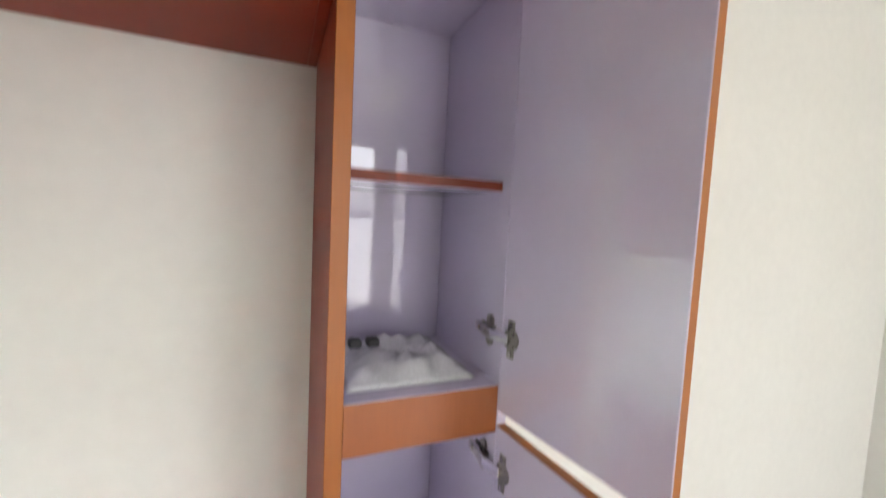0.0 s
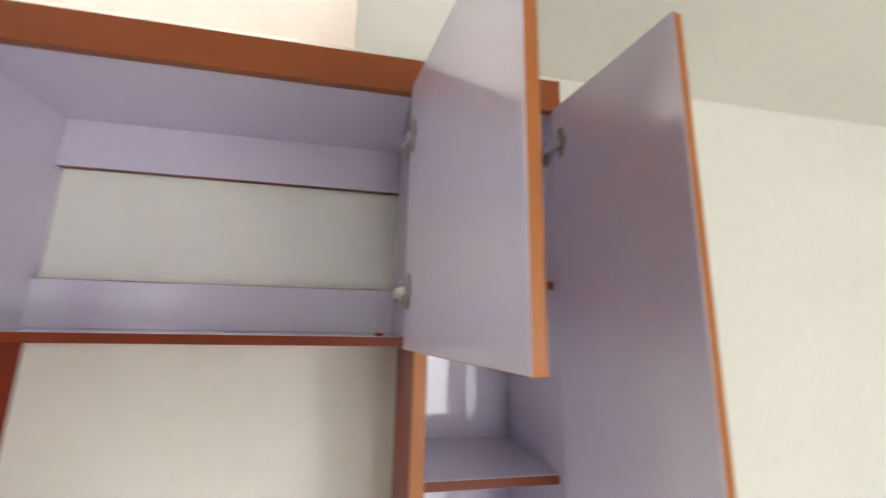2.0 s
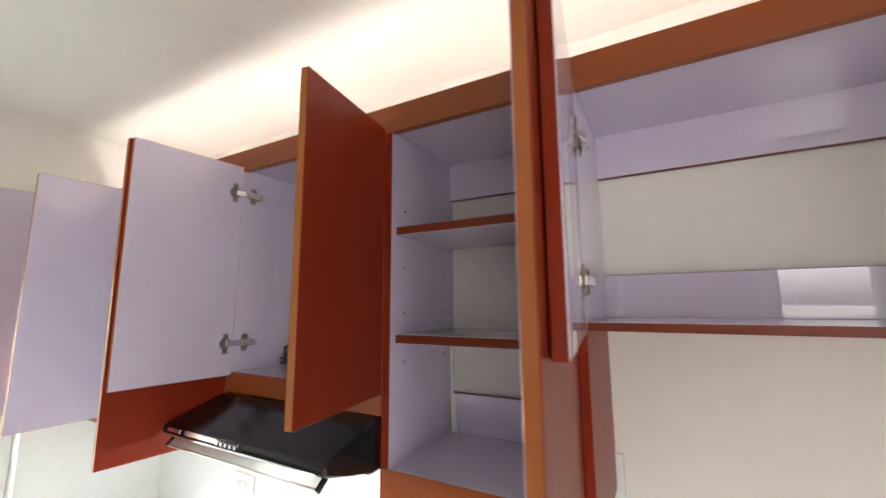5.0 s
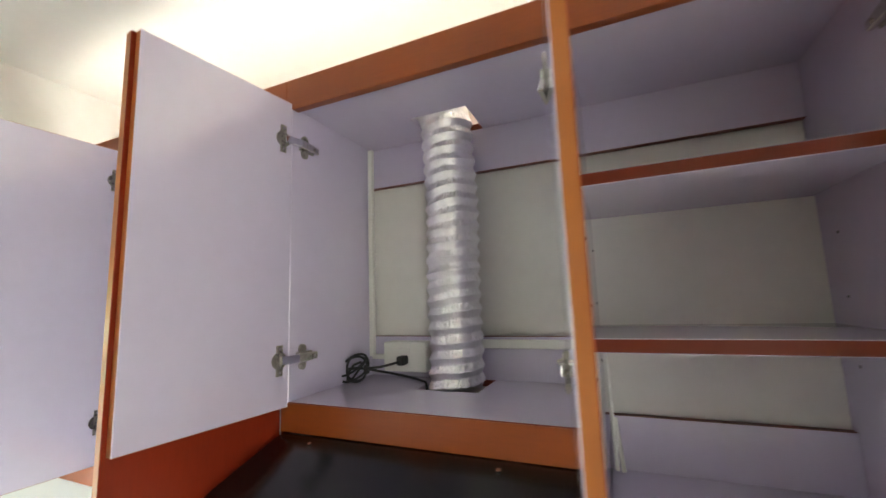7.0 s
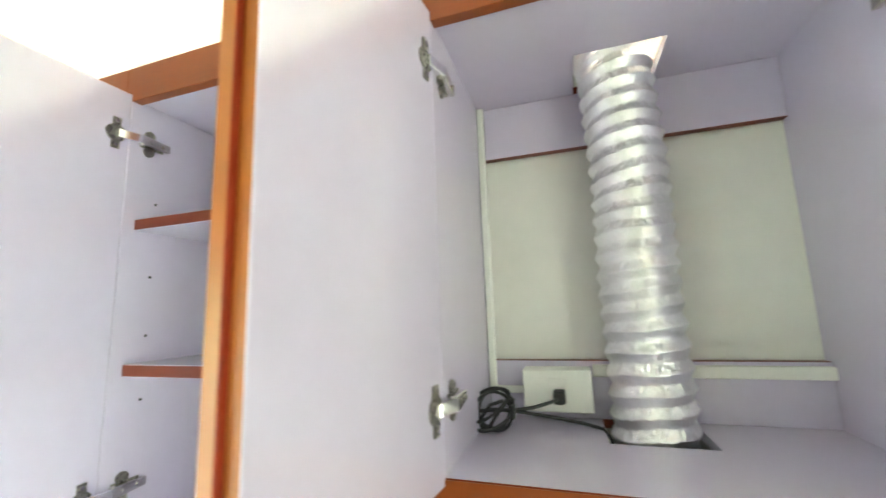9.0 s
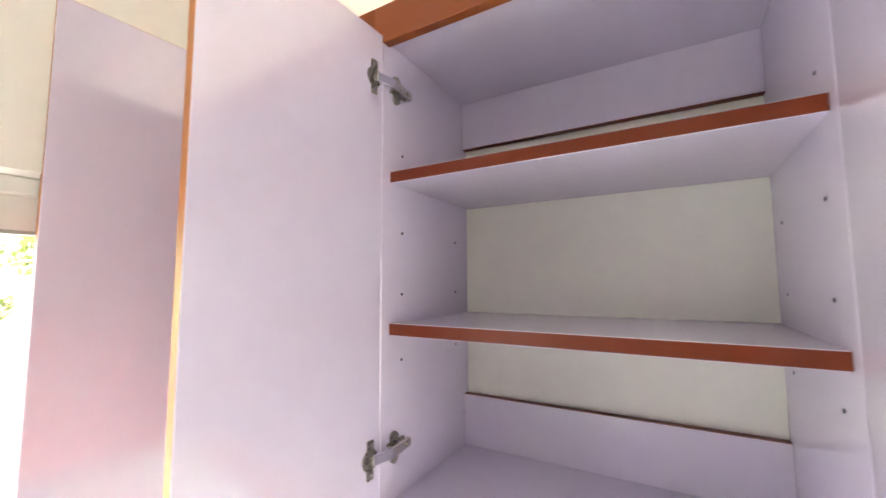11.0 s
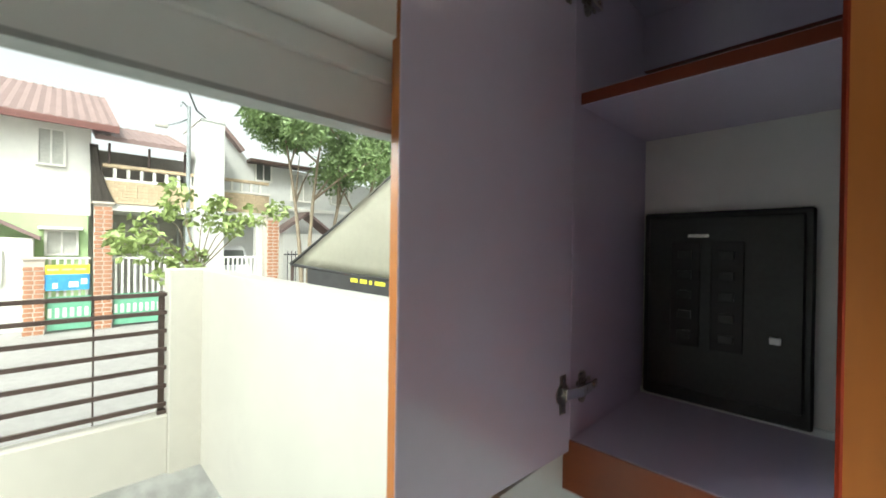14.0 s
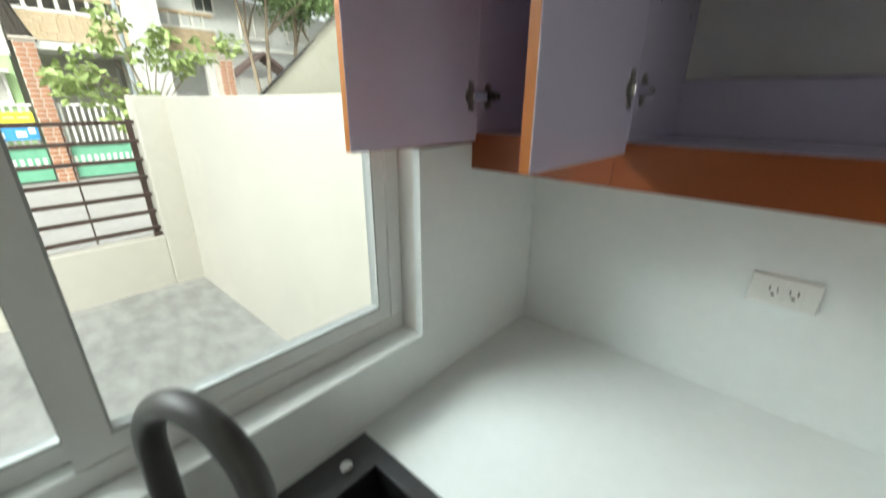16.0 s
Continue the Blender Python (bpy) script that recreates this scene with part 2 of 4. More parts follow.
def door(cab, hx, sign, angle, width, z0, z1, y0, hinges, edge=None):
    """An open cabinet door. sign: +1 hinged on its own left, -1 on its right; angle: degrees of opening."""
    m = Matrix.Translation((hx + T * sign, y0 - 0.001, 0)) @ Matrix.Rotation(radians(-angle * sign), 4, "Z")
    bm = bmesh.new()
    lo, hi = (0.0, -T, z0), (width, 0.0, z1)
    if sign < 0:
        lo, hi = (-width, -T, z0), (0.0, 0.0, z1)
    box(bm, lo, hi, 2, {"-y": 1, "+y": 0}, m)
    chamfer(bm, 0.0012)
    leaf = part("door", bm, (LAV, WOOD, edge or EDGE), cab, "open lavender door with mahogany face and wood edging")
    for z in hinges:
        c = 0.024 * sign
        bm = bmesh.new()
        rod(bm, m @ Vector((c, 0.0005, z)), m @ Vector((c, 0.0030, z)), 0.0175, 20)
        box(bm, (c - 0.007, 0.0005, z - 0.031), (c + 0.007, 0.0034, z + 0.031), m=m)
        part("hinge_cup", bm, NICKEL, leaf, "nickel hinge cup plate")
        for dz in (-0.024, 0.024):
            bm = bmesh.new()
            rod(bm, m @ Vector((c, 0.0034, z + dz)), m @ Vector((c, 0.0046, z + dz)), 0.0036, 10)
            part("screw", bm, STEEL, leaf)
        xin = hx + T * sign
        # bright knuckle folded out of the cup towards the arm
        bm = bmesh.new()
        a, b = m @ Vector((c * 0.9, 0.004, z)), Vector((xin + 0.0125 * sign, y0 + 0.016, z))
        sweep(bm, a, b, 0.0085, 0.0085, 0.0045, 0.0055)
        chamfer(bm, 0.001)
        part("hinge_knuckle", bm, CHROME, cab, "bright hinge knuckle")
        # arm, tapering into the cabinet, on its winged mounting plate
        bm = bmesh.new()
        a, b = Vector((xin + 0.0115 * sign, y0 + 0.013, z)), Vector((xin + 0.0085 * sign, y0 + 0.074, z))
        sweep(bm, a, b, 0.0105, 0.0075, 0.0055, 0.0045)
        chamfer(bm, 0.0012)
        for y in (0.034, 0.060):
            rod(bm, (xin + 0.012 * sign, y0 + y, z), (xin + 0.0165 * sign, y0 + y, z), 0.0042, 12)
        part("hinge_arm", bm, STEEL, cab, "nickel hinge arm")
        bm = bmesh.new()
        x0, x1 = sorted((xin, xin + 0.0036 * sign))
        box(bm, (x0, y0 + 0.020, z - 0.011), (x1, y0 + 0.066, z + 0.011))
        for dz in (-0.017, 0.017):
            rod(bm, (xin, y0 + 0.037, z + dz), (xin + 0.0042 * sign, y0 + 0.037, z + dz), 0.0105, 18)
            rod(bm, (xin + 0.0042 * sign, y0 + 0.037, z + dz), (xin + 0.0056 * sign, y0 + 0.037, z + dz), 0.0042, 10)
        part("mounting_plate", bm, NICKEL, cab, "winged nickel mounting plate")
    return leaf


def cabinet(label, x0, x1, zb, floor_z, y0, shelves=(), strip_lo=None, rail=True, floor_hole=None, shelf_y=0.022, sides=(None, None), pins=True, top_strip=True, low_strip=True, fronts=(0, 0), fascia_to=None):
    """A wall cabinet: x0..x1 outside, zb the lowest edge, floor_z the top of its floor."""
    cab = thing("wall_cabinet", ((x0 + x1) / 2, W - 0.1, zb), label, "cabinet", "wall cabinets along the back wall")
    a, b, top = x0 + T, x1 - T, 2.335
    yb = W - 0.001
    side_z = [zb if s is None else s for s in sides]
    block("side_panel", (x0, y0, side_z[0]), (a, yb, 2.353), (LAV, WOOD, EDGE), cab, "", {"-x": 1, "-y": fronts[0], "-z": 1})
    block("side_panel", (b, y0, side_z[1]), (x1, yb, 2.353), (LAV, WOOD, EDGE), cab, "", {"+x": 1, "-y": fronts[1], "-z": 1})
    holes = floor_hole or ()

    def deck(name, z0, z1, faces):
        if not holes:
            return block(name, (a, y0 + 0.001, z0), (b, yb, z1), (LAV, WOOD, REDGE), cab, "", faces)
        h = holes
        bm = bmesh.new()
        box(bm, (a, y0 + 0.001, z0), (b, h[2], z1), 0, faces)
        box(bm, (a, h[3], z0), (b, yb, z1), 0, faces)
        f = {k: v for k, v in faces.items() if k != "-y"}
        box(bm, (a, h[2], z0), (h[0], h[3], z1), 0, f)
        box(bm, (h[1], h[2], z0), (b, h[3], z1), 0, f)
        return part(name, bm, (LAV, WOOD, REDGE), cab)

    deck("floor_panel", floor_z - 0.017, floor_z, {"-y": 2, "-z": 1})
    deck("top_panel", top, top + T, {"-y": 2, "+z": 1})
    block("fascia", (x0, y0 - 0.001, top - 0.006), (fascia_to or x1, y0 + T, 2.403), WOOD_H, cab, "mahogany fascia above the doors")
    if rail:
        block("light_rail", (x0, y0 - 0.001, zb), (x1, y0 + 0.0005, floor_z - 0.002), WOOD_H, cab, "mahogany rail below the doors", bevel=0.0)
        if rail is True:
            block("underside_panel", (x0 + T, y0 + 0.001, zb), (x1 - T, yb, zb + 0.012), WOOD_H, cab)
    lo = strip_lo or floor_z + 0.11
    if top_strip:
        block("back_rail", (a, W - 0.022, 2.217), (b, W - 0.004, top), (LAV, REDGE), cab, "", {"-z": 1})
    if low_strip:
        block("back_rail", (a, W - 0.022, floor_z), (b, W - 0.004, lo), (LAV, REDGE), cab, "", {"+z": 1})
    for z in shelves:
        block("shelf", (a, y0 + shelf_y, z - 0.011), (b, yb - 0.002, z + 0.011), (LAV, LAV, REDGE), cab, "lavender shelf with mahogany edging", {"-y": 2})
    if pins and shelves:
        for z in (2.13, 1.98, 1.865, 1.745):
            for y in (0.06, 0.27):
                for x, s in ((a, 1), (b, -1)):
                    bm = bmesh.new()
                    rod(bm, (x, y, z), (x + 0.0012 * s, y, z), 0.0028, 8)
                    part("pin_hole", bm, SLOT, cab)
    return cab


corner = cabinet("corner wall cabinet, lavender inside, over the window end", -1.0, -0.6525, 1.422, 1.508, 0.0, (2.078,), None, pins=False, low_strip=False, fronts=(0, 1))
door(corner, -1.0, 1, 94, 0.345, 1.487, 2.343, 0.0, (2.252, 1.588))
left_cab = cabinet("two-door lavender wall cabinet with two shelves", -0.652, -0.0185, 1.422, 1.508, 0.0, (2.080, 1.804), 1.624)
door(left_cab, -0.652, 1, 92.5, 0.318, 1.487, 2.343, 0.0, (2.252, 1.597))
door(left_cab, -0.0185, -1, 84, 0.303, 1.487, 2.343, 0.0, (2.252, 1.597))
hood_cab = cabinet("two-door lavender cabinet housing the hood duct", -0.018, 0.583, 1.625, 1.684, 0.0, (), 1.790, rail="front", floor_hole=(0.207, 0.357, 0.176, 0.318), fascia_to=0.5878)
door(hood_cab, -0.018, 1, 96.5, 0.300, 1.674, 2.343, 0.0, (2.250, 1.771))
door(hood_cab, 0.583, -1, 98, 0.300, 1.674, 2.343, 0.0, (2.250, 1.771))
right_cab = cabinet("narrow lavender wall cabinet with two shelves", 0.588, 1.0375, 1.433, 1.513, 0.0, (2.072, 1.804), 1.624, fronts=(1, 0))
block("filler", (0.5832, 0.0005, 1.433), (0.5878, W - 0.001, 2.350), WOOD, right_cab, bevel=0)
door(right_cab, 1.0375, -1, 97, 0.440, 1.487, 2.343, 0.0, (2.252, 1.597), EDGE2)
fridge_cab = cabinet("wide lavender cabinet above the fridge space", 1.038, 1.854, 1.835, 1.852, 0.02, (), 1.958, rail=False, sides=(1.8345, 1.835))
block("side_panel", (1.038, 0.02, 1.440), (1.056, W - 0.001, 1.8335), WOOD, fridge_cab)
# mahogany on the left door's edge paints the shade it stands in
door(fridge_cab, 1.038, 1, 83, 0.405, 1.830, 2.343, 0.02, (2.225, 1.930), WOOD)
door(fridge_cab, 1.854, -1, 99, 0.405, 1.830, 2.343, 0.02, (2.225, 1.930))

bm = bmesh.new()
rod(bm, (1.795, 0.055, 1.852), (1.795, 0.055, 1.857), 0.008, 14)
part("cover_cap", bm, WOOD, fridge_cab, "small brown screw cap")

# tall pantry
pantry = thing("pantry_cabinet", (2.01, 0.2, 0.0), "tall narrow lavender pantry cabinet with both doors open", "cabinet")
px0, px1 = 1.862, 2.157
block("side_panel", (1.8545, 0.02, 0.0), (px0 + T, W - 0.001, 2.353), (LAV, WOOD, EDGE), pantry, "", {"-x": 1, "-y": 2})
block("side_panel", (px1 - T, 0.02, 0.0), (px1, W - 0.001, 2.353), (LAV, WOOD, EDGE), pantry, "", {"+x": 1})
block("top_panel", (px0 + T, 0.021, 2.335), (px1 - T, W - 0.001, 2.353), (LAV, WOOD), pantry, "", {"+z": 1})
block("fascia", (1.8545, 0.019, 2.329), (px1, 0.02 + T, 2.403), WOOD_H, pantry, "mahogany fascia above the doors")
block("back_panel", (px0 + T, 0.313, 0.08), (px1 - T, 0.327, 2.335), LAV, pantry)
for z in (1.956, 1.598, 0.85, 0.45):
    block("shelf", (px0 + T, 0.045, z - 0.009), (px1 - T, 0.312, z + 0.009), (LAV, LAV, REDGE), pantry, "lavender shelf with mahogany edging", {"-y": 2})
block("floor_panel", (px0 + T, 0.021, 1.178), (px1 - T, 0.312, 1.262), (LAV, LAV, EDGE2), pantry, "", {"-y": 2})
block("plinth", (px0 + T, 0.06, 0.0), (px1 - T, 0.312, 0.08), WOOD_H, pantry)
door(pantry, px1, -1, 99, 0.290, 1.217, 2.333, 0.02, (2.245, 1.348))
door(pantry, px1, -1, 96, 0.290, 0.085, 1.192, 0.02, (1.120, 0.20))

# light strip lying on the cabinet tops, behind the fascia
strip = thing("led_light_strip", (0.4, 0.04, 2.353), "slim glowing light strip lying on the cabinet tops", "light")
for x0, x1, y in ((-0.95, 1.037, 0.024), (1.04, 1.70, 0.044)):
    block("channel", (x0, y, 2.353), (x1, y + 0.020, 2.362), PLASTIC, strip)
    block("diffuser", (x0, y + 0.002, 2.3625), (x1, y + 0.018, 2.367), LED, strip, "glowing white diffuser", bevel=0)

# range hood
hood = thing("range_hood", (0.28, 0.08, 1.50), "black slim range hood with glass visor and lit lamp", "range hood")
hx0, hx1 = -0.014, 0.584
bm = bmesh.new()
prof = [(-0.175, 1.548), (-0.178, 1.570), (-0.165, 1.578), (-0.02, 1.622), (0.02, 1.6245), (0.312, 1.6245), (0.312, 1.505), (-0.03, 1.505), (-0.10, 1.535)]
rings = [[bm.verts.new((x, y, z)) for y, z in prof] for x in (hx0, hx1)]
bm.faces.new(rings[0])
bm.faces.new(rings[1][::-1])
for k in range(len(prof)):
    n = (k + 1) % len(prof)
    bm.faces.new((rings[0][k], rings[1][k], rings[1][n], rings[0][n]))
chamfer(bm, 0.006)
part("body", bm, BLACK, hood, "glossy black hood body")
block("trim", (hx0 + 0.02, -0.1835, 1.5525), (hx1 - 0.02, -0.1785, 1.5575), CHROME, hood, "chrome front trim")
block("badge", (0.03, -0.1845, 1.5635), (0.085, -0.178, 1.572), CHROME, hood, "small silver badge")
block("control_panel", (0.10, -0.181, 1.561), (0.24, -0.1775, 1.573), STEEL, hood, "silver control panel")
for k in range(5):
    bm = bmesh.new()
    rod(bm, (0.245 + k * 0.017, -0.178, 1.567), (0.245 + k * 0.017, -0.187, 1.567), 0.0048, 14)
    part("button", bm, CHROME, hood, "round chrome push button")
m = Matrix.Translation((0, -0.160, 1.5475)) @ Matrix.Rotation(radians(40), 4, "X")
block("visor", (0.03, -0.027, -0.004), (0.565, -0.001, 0.0), FROST, hood, "frosted tilted glass visor", bevel=0.001, m=m)
for x in (0.026, 0.5695):
    bm = bmesh.new()
    box(bm, (x - 0.004, -0.031, -0.010), (x + 0.004, 0.0, 0.003), m=m)
    chamfer(bm, 0.0015)
    part("visor_bracket", bm, BLACK, hood, "black visor bracket")
block("visor_rail", (0.03, -0.0305, -0.005), (0.565, -0.0273, 0.001), STEEL, hood, "silver visor rail", m=m)
block("filter", (0.06, -0.02, 1.500), (0.51, 0.27, 1.5045), STEEL, hood, "metal grease filter")
bm = bmesh.new()
rod(bm, (0.36, -0.065, 1.516), (0.36, -0.065, 1.5085), 0.032, 24)
part("lamp", bm, HOODLAMP, hood, "lit round lamp")
for x in (0.085, 0.456):
    bm = bmesh.new()
    rod(bm, (x, -0.03, 1.6185), (x, -0.031, 1.6215), 0.004, 10)
    part("screw", bm, CHROME, hood)

# flexible foil duct from the hood through the cabinet, bending away over its top
bm = bmesh.new()
SEG, PITCH = 96, 0.0332
axis = []
for i in range(231):
    z = 1.628 + 0.70 * i / 230
    f = i / 230
    axis.append(Vector((0.2785 + 0.004 * math.sin(f * 3.4 + 0.2) + 0.004 * f + 0.002 * math.sin(f * 11), 0.243 + 0.005 * math.sin(f * 2.4), z)))
top = axis[-1]
for i in range(1, 60):
    a = 1.35 * i / 59
    axis.append(top + Vector((-0.105 * (1 - math.cos(a)), 0.0, 0.105 * math.sin(a))))
d = (axis[-1] - axis[-2]).normalized()
for i in range(1, 50):
    axis.append(axis[-1] + Vector((d.x, 0, d.z * 0.6 * (1 - i / 50))).normalized() * 0.004)
rings, run = [], 0.0
for k, p in enumerate(axis):
    q = axis[max(k - 1, 0)]
    run += (p - q).length
    d = (axis[min(k + 1, len(axis) - 1)] - q).normalized()
    ux = Vector((0, 1, 0)).cross(d).normalized()
    ring = []
    for j in range(SEG):
        a = 2 * math.pi * j / SEG
        ca, sa = math.cos(a), math.sin(a)
        turn = run / PITCH - j / SEG + 0.16 * noise.noise(Vector((ca * 1.1, sa * 1.1, run * 8))) + 0.03 * noise.noise(Vector((ca * 7, sa * 7, run * 5)))
        ph = turn % 1.0
        ridge = abs(2 * ph - 1) ** 1.25
        rise = math.sin(math.pi * min(1.0, ph / 0.55)) if ph < 0.55 else 0.0
        pleat = noise.noise(Vector((ca * 20 + ph * 1.5, sa * 20, math.floor(turn) * 3.7)))
        fine = noise.noise(Vector((ca * 30, sa * 30, run * 150)))
        r = 0.0598 + 0.0074 * ridge + (0.0030 * pleat + 0.0012 * fine) * rise + 0.0002 * fine
        ring.append(bm.verts.new(p + ux * (r * ca) + Vector((0, r * sa, 0))))
    rings.append(ring)
for p, q in zip(rings, rings[1:]):
    for j in range(SEG):
        bm.faces.new((p[j], p[(j + 1) % SEG], q[(j + 1) % SEG], q[j]))
whole("flexible_duct", bm, FOIL, "crinkled silver foil duct rising from the hood", "duct")

# surface wiring in the hood cabinet
bm = bmesh.new()
box(bm, (0.001, 0.297, 1.736), (0.014, 0.3125, 2.334))
chamfer(bm, 0.0015)
whole("cable_trunking", bm, PLASTIC, "white vertical cable trunking in the cabinet corner", "trunking", "cable trunking")
bm = bmesh.new()
box(bm, (0.1965, 0.300, 1.762), (0.564, 0.3125, 1.783))
chamfer(bm, 0.0015)
whole("cable_trunking", bm, PLASTIC, "white level cable trunking on the back rail", "trunking", "cable trunking")
bm = bmesh.new()
box(bm, (0.006, 0.303, 1.728), (0.072, 0.3125, 1.741))
chamfer(bm, 0.0015)
whole("cable_trunking", bm, PLASTIC, "short white cable trunking beside the outlet", "trunking", "cable trunking")
for k, (xa, za, xb, zb) in enumerate(((0.618, 1.515, 0.611, 1.797), (0.624, 1.513, 0.613, 1.62))):
    bm = bmesh.new()
    rod(bm, (xa + 0.006 * k, 0.300, za), (xb + 0.008 * k, 0.306, zb), 0.0045, 10)
    whole("cable_conduit", bm, PLASTIC, "thin white conduit in the shelf cabinet corner", "conduit", "cable conduits")


def outlet(at, w, h, d, label, sockets, group, free=True):
    """A wall outlet; at: middle of its back, on a wall that faces -y."""
    o = thing("wall_outlet", at, label, "outlet", group)
    x, y, z = at
    block("cover_plate", (x - w / 2, y - d, z - h / 2), (x + w / 2, y, z + h / 2), PLASTIC, o, "", bevel=0.002)
    for k in range(sockets):
        cx = x + (k - (sockets - 1) / 2) * 0.036
        block("socket", (cx - 0.0165, y - d - 0.0012, z - 0.022), (cx + 0.0165, y - d + 0.001, z + 0.022), PLASTIC, o, "", bevel=0.0008)
        for dx, dz, sx, sz in ((-0.007, 0.004, 0.0014, 0.005), (0.007, 0.004, 0.0014, 0.005), (0, -0.009, 0.003, 0.0026)) if free else ():
            block("slot", (cx + dx - sx, y - d - 0.0018, z + dz - sz), (cx + dx + sx, y - d - 0.001, z + dz + sz), SLOT, o, "", bevel=0)
    return o


outlet((0.132, 0.3125, 1.742), 0.122, 0.074, 0.052, "white boxed outlet with the hood cord plugged in", 1, "outlets", False)
outlet((-0.348, W - 0.0125, 1.180), 0.124, 0.070, 0.010, "white double outlet on the quartz backsplash", 2, "outlets")

# power cord with plug, looped up on the cabinet floor
cord = thing("power_cord", (0.05, 0.23, 1.684), "black power cord looped up beside the outlet", "cable")
bm = bmesh.new()
box(bm, (0.126, 0.228, 1.725), (0.146, 0.2585, 1.747))
chamfer(bm, 0.003)
part("plug", bm, RUBBER, cord, "black moulded plug")
for rx, rz, lean, dx, dz, dy in ((0.042, 0.030, 0.15, 0.0, 0.002, 0.0), (0.036, 0.031, -0.35, 0.004, -0.002, 0.008), (0.040, 0.017, 0.50, -0.001, 0.010, -0.007), (0.030, 0.028, 1.15, 0.008, 0.0, 0.004)):
    bm = bmesh.new()
    pts = []
    for k in range(33):
        a = 2 * math.pi * k / 32
        u, v = rx * math.cos(a), rz * math.sin(a) * (1 + 0.12 * math.sin(2 * a + dx * 90))
        u, v = u * math.cos(lean) - v * math.sin(lean), u * math.sin(lean) + v * math.cos(lean)
        pts.append((0.018 + dx + u, 0.200 + dy + 0.010 * math.sin(a + lean * 3) + 0.25 * v, max(1.6875, 1.719 + dz + v)))
    tube(bm, pts, 0.0029, 8)
    part("loop", bm, RUBBER, cord)
for pts in ([(0.136, 0.232, 1.735), (0.118, 0.220, 1.730), (0.092, 0.208, 1.724), (0.066, 0.198, 1.722), (0.020, 0.196, 1.720), (-0.012, 0.205, 1.712)],
            [(0.045, 0.195, 1.737), (0.020, 0.198, 1.728), (0.003, 0.196, 1.705), (0.006, 0.192, 1.6875), (0.014, 0.195, 1.6885), (0.034, 0.200, 1.716), (0.050, 0.203, 1.735), (0.062, 0.200, 1.738)],
            [(-0.010, 0.198, 1.716), (0.03, 0.196, 1.722), (0.066, 0.204, 1.718), (0.10, 0.228, 1.708), (0.13, 0.240, 1.701), (0.17, 0.243, 1.694), (0.205, 0.235, 1.688), (0.215, 0.22, 1.675), (0.216, 0.215, 1.64)]):
    bm = bmesh.new()
    tube(bm, pts, 0.0031, 8)
    part("lead", bm, RUBBER, cord)
bm = bmesh.new()
box(bm, (0.056, 0.188, 1.708), (0.064, 0.206, 1.730))
chamfer(bm, 0.002)
part("tie", bm, RUBBER, cord)

# breaker panel on the wall inside the corner cabinet
brk = thing("breaker_panel", (-0.835, W - 0.03, 1.53), "black steel electrical breaker panel with closed door", "breaker panel")
block("frame", (-0.974, W - 0.0235, 1.514), (-0.700, W, 1.903), BREAKER, brk, "", bevel=0.004)
block("cover", (-0.962, W - 0.034, 1.542), (-0.712, W - 0.0240, 1.892), BREAKER, brk, "black panel door", bevel=0.003)
for x in (-0.892, -0.822):
    block("breaker_strip", (x - 0.026, W - 0.0375, 1.632), (x + 0.026, W - 0.0345, 1.842), RUBBER, brk, "black breaker strip", bevel=0.001)
    for k in range(5):
        block("breaker_switch", (x - 0.012, W - 0.044, 1.648 + k * 0.040), (x + 0.012, W - 0.038, 1.664 + k * 0.040), BREAKER, brk, "", bevel=0.001)
block("name_strip", (-0.888, W - 0.0362, 1.850), (-0.852, W - 0.0345, 1.857), STEEL, brk, "pale strip")
block("latch", (-0.758, W - 0.043, 1.660), (-0.742, W - 0.0345, 1.671), PLASTIC, brk, "white latch")

# backsplash and counter
bm = bmesh.new()
box(bm, (XW + 0.0225, W - 0.0125, 0.87), (1.074, W, 1.52))
whole("backsplash_back", bm, QUARTZ, "white quartz backsplash below the wall cabinets", "backsplash", kind="structure")
bm = bmesh.new()
box(bm, (XW, WY1, 0.87), (XW + 0.022, W, 1.482))
box(bm, (XW, -2.4, 0.87), (XW + 0.022, WY1, WZ0))
whole("backsplash_side", bm, QUARTZ, "white quartz backsplash beside the window", "backsplash", kind="structure")
SX0, SX1, SY0, SY1 = -0.965, -0.505, -1.10, -0.395
bm = bmesh.new()
for lo, hi in (((XW, SY1, 0.83), (1.03, W, 0.87)), ((XW, SY0, 0.83), (SX0, SY1, 0.87)), ((SX1, SY0, 0.83), (-0.462, SY1, 0.87)), ((XW, -2.4, 0.83), (-0.462, SY0, 0.87))):
    box(bm, lo, (hi[0], min(hi[1], W), hi[2]))
bmesh.ops.remove_doubles(bm, verts=list(bm.verts), dist=0.0001)
tagged(whole("countertop", bm, QUARTZ, "white quartz countertop running round the corner", "countertop"), kind="structure")
base = thing("base_cabinet", (0.3, 0.05, 0.0), "mahogany base cabinet under the quartz counter", "cabinet", "base cabinets")
block("carcass", (-0.36, -0.34, 0.0), (1.02, W - 0.01, 0.829), WOOD, base)
base2 = thing("base_cabinet", (-0.7, -1.2, 0.0), "mahogany base cabinet under the sink counter", "cabinet", "base cabinets")
block("carcass", (XW + 0.005, -2.38, 0.0), (-0.41, -0.42, 0.60), WOOD, base2)

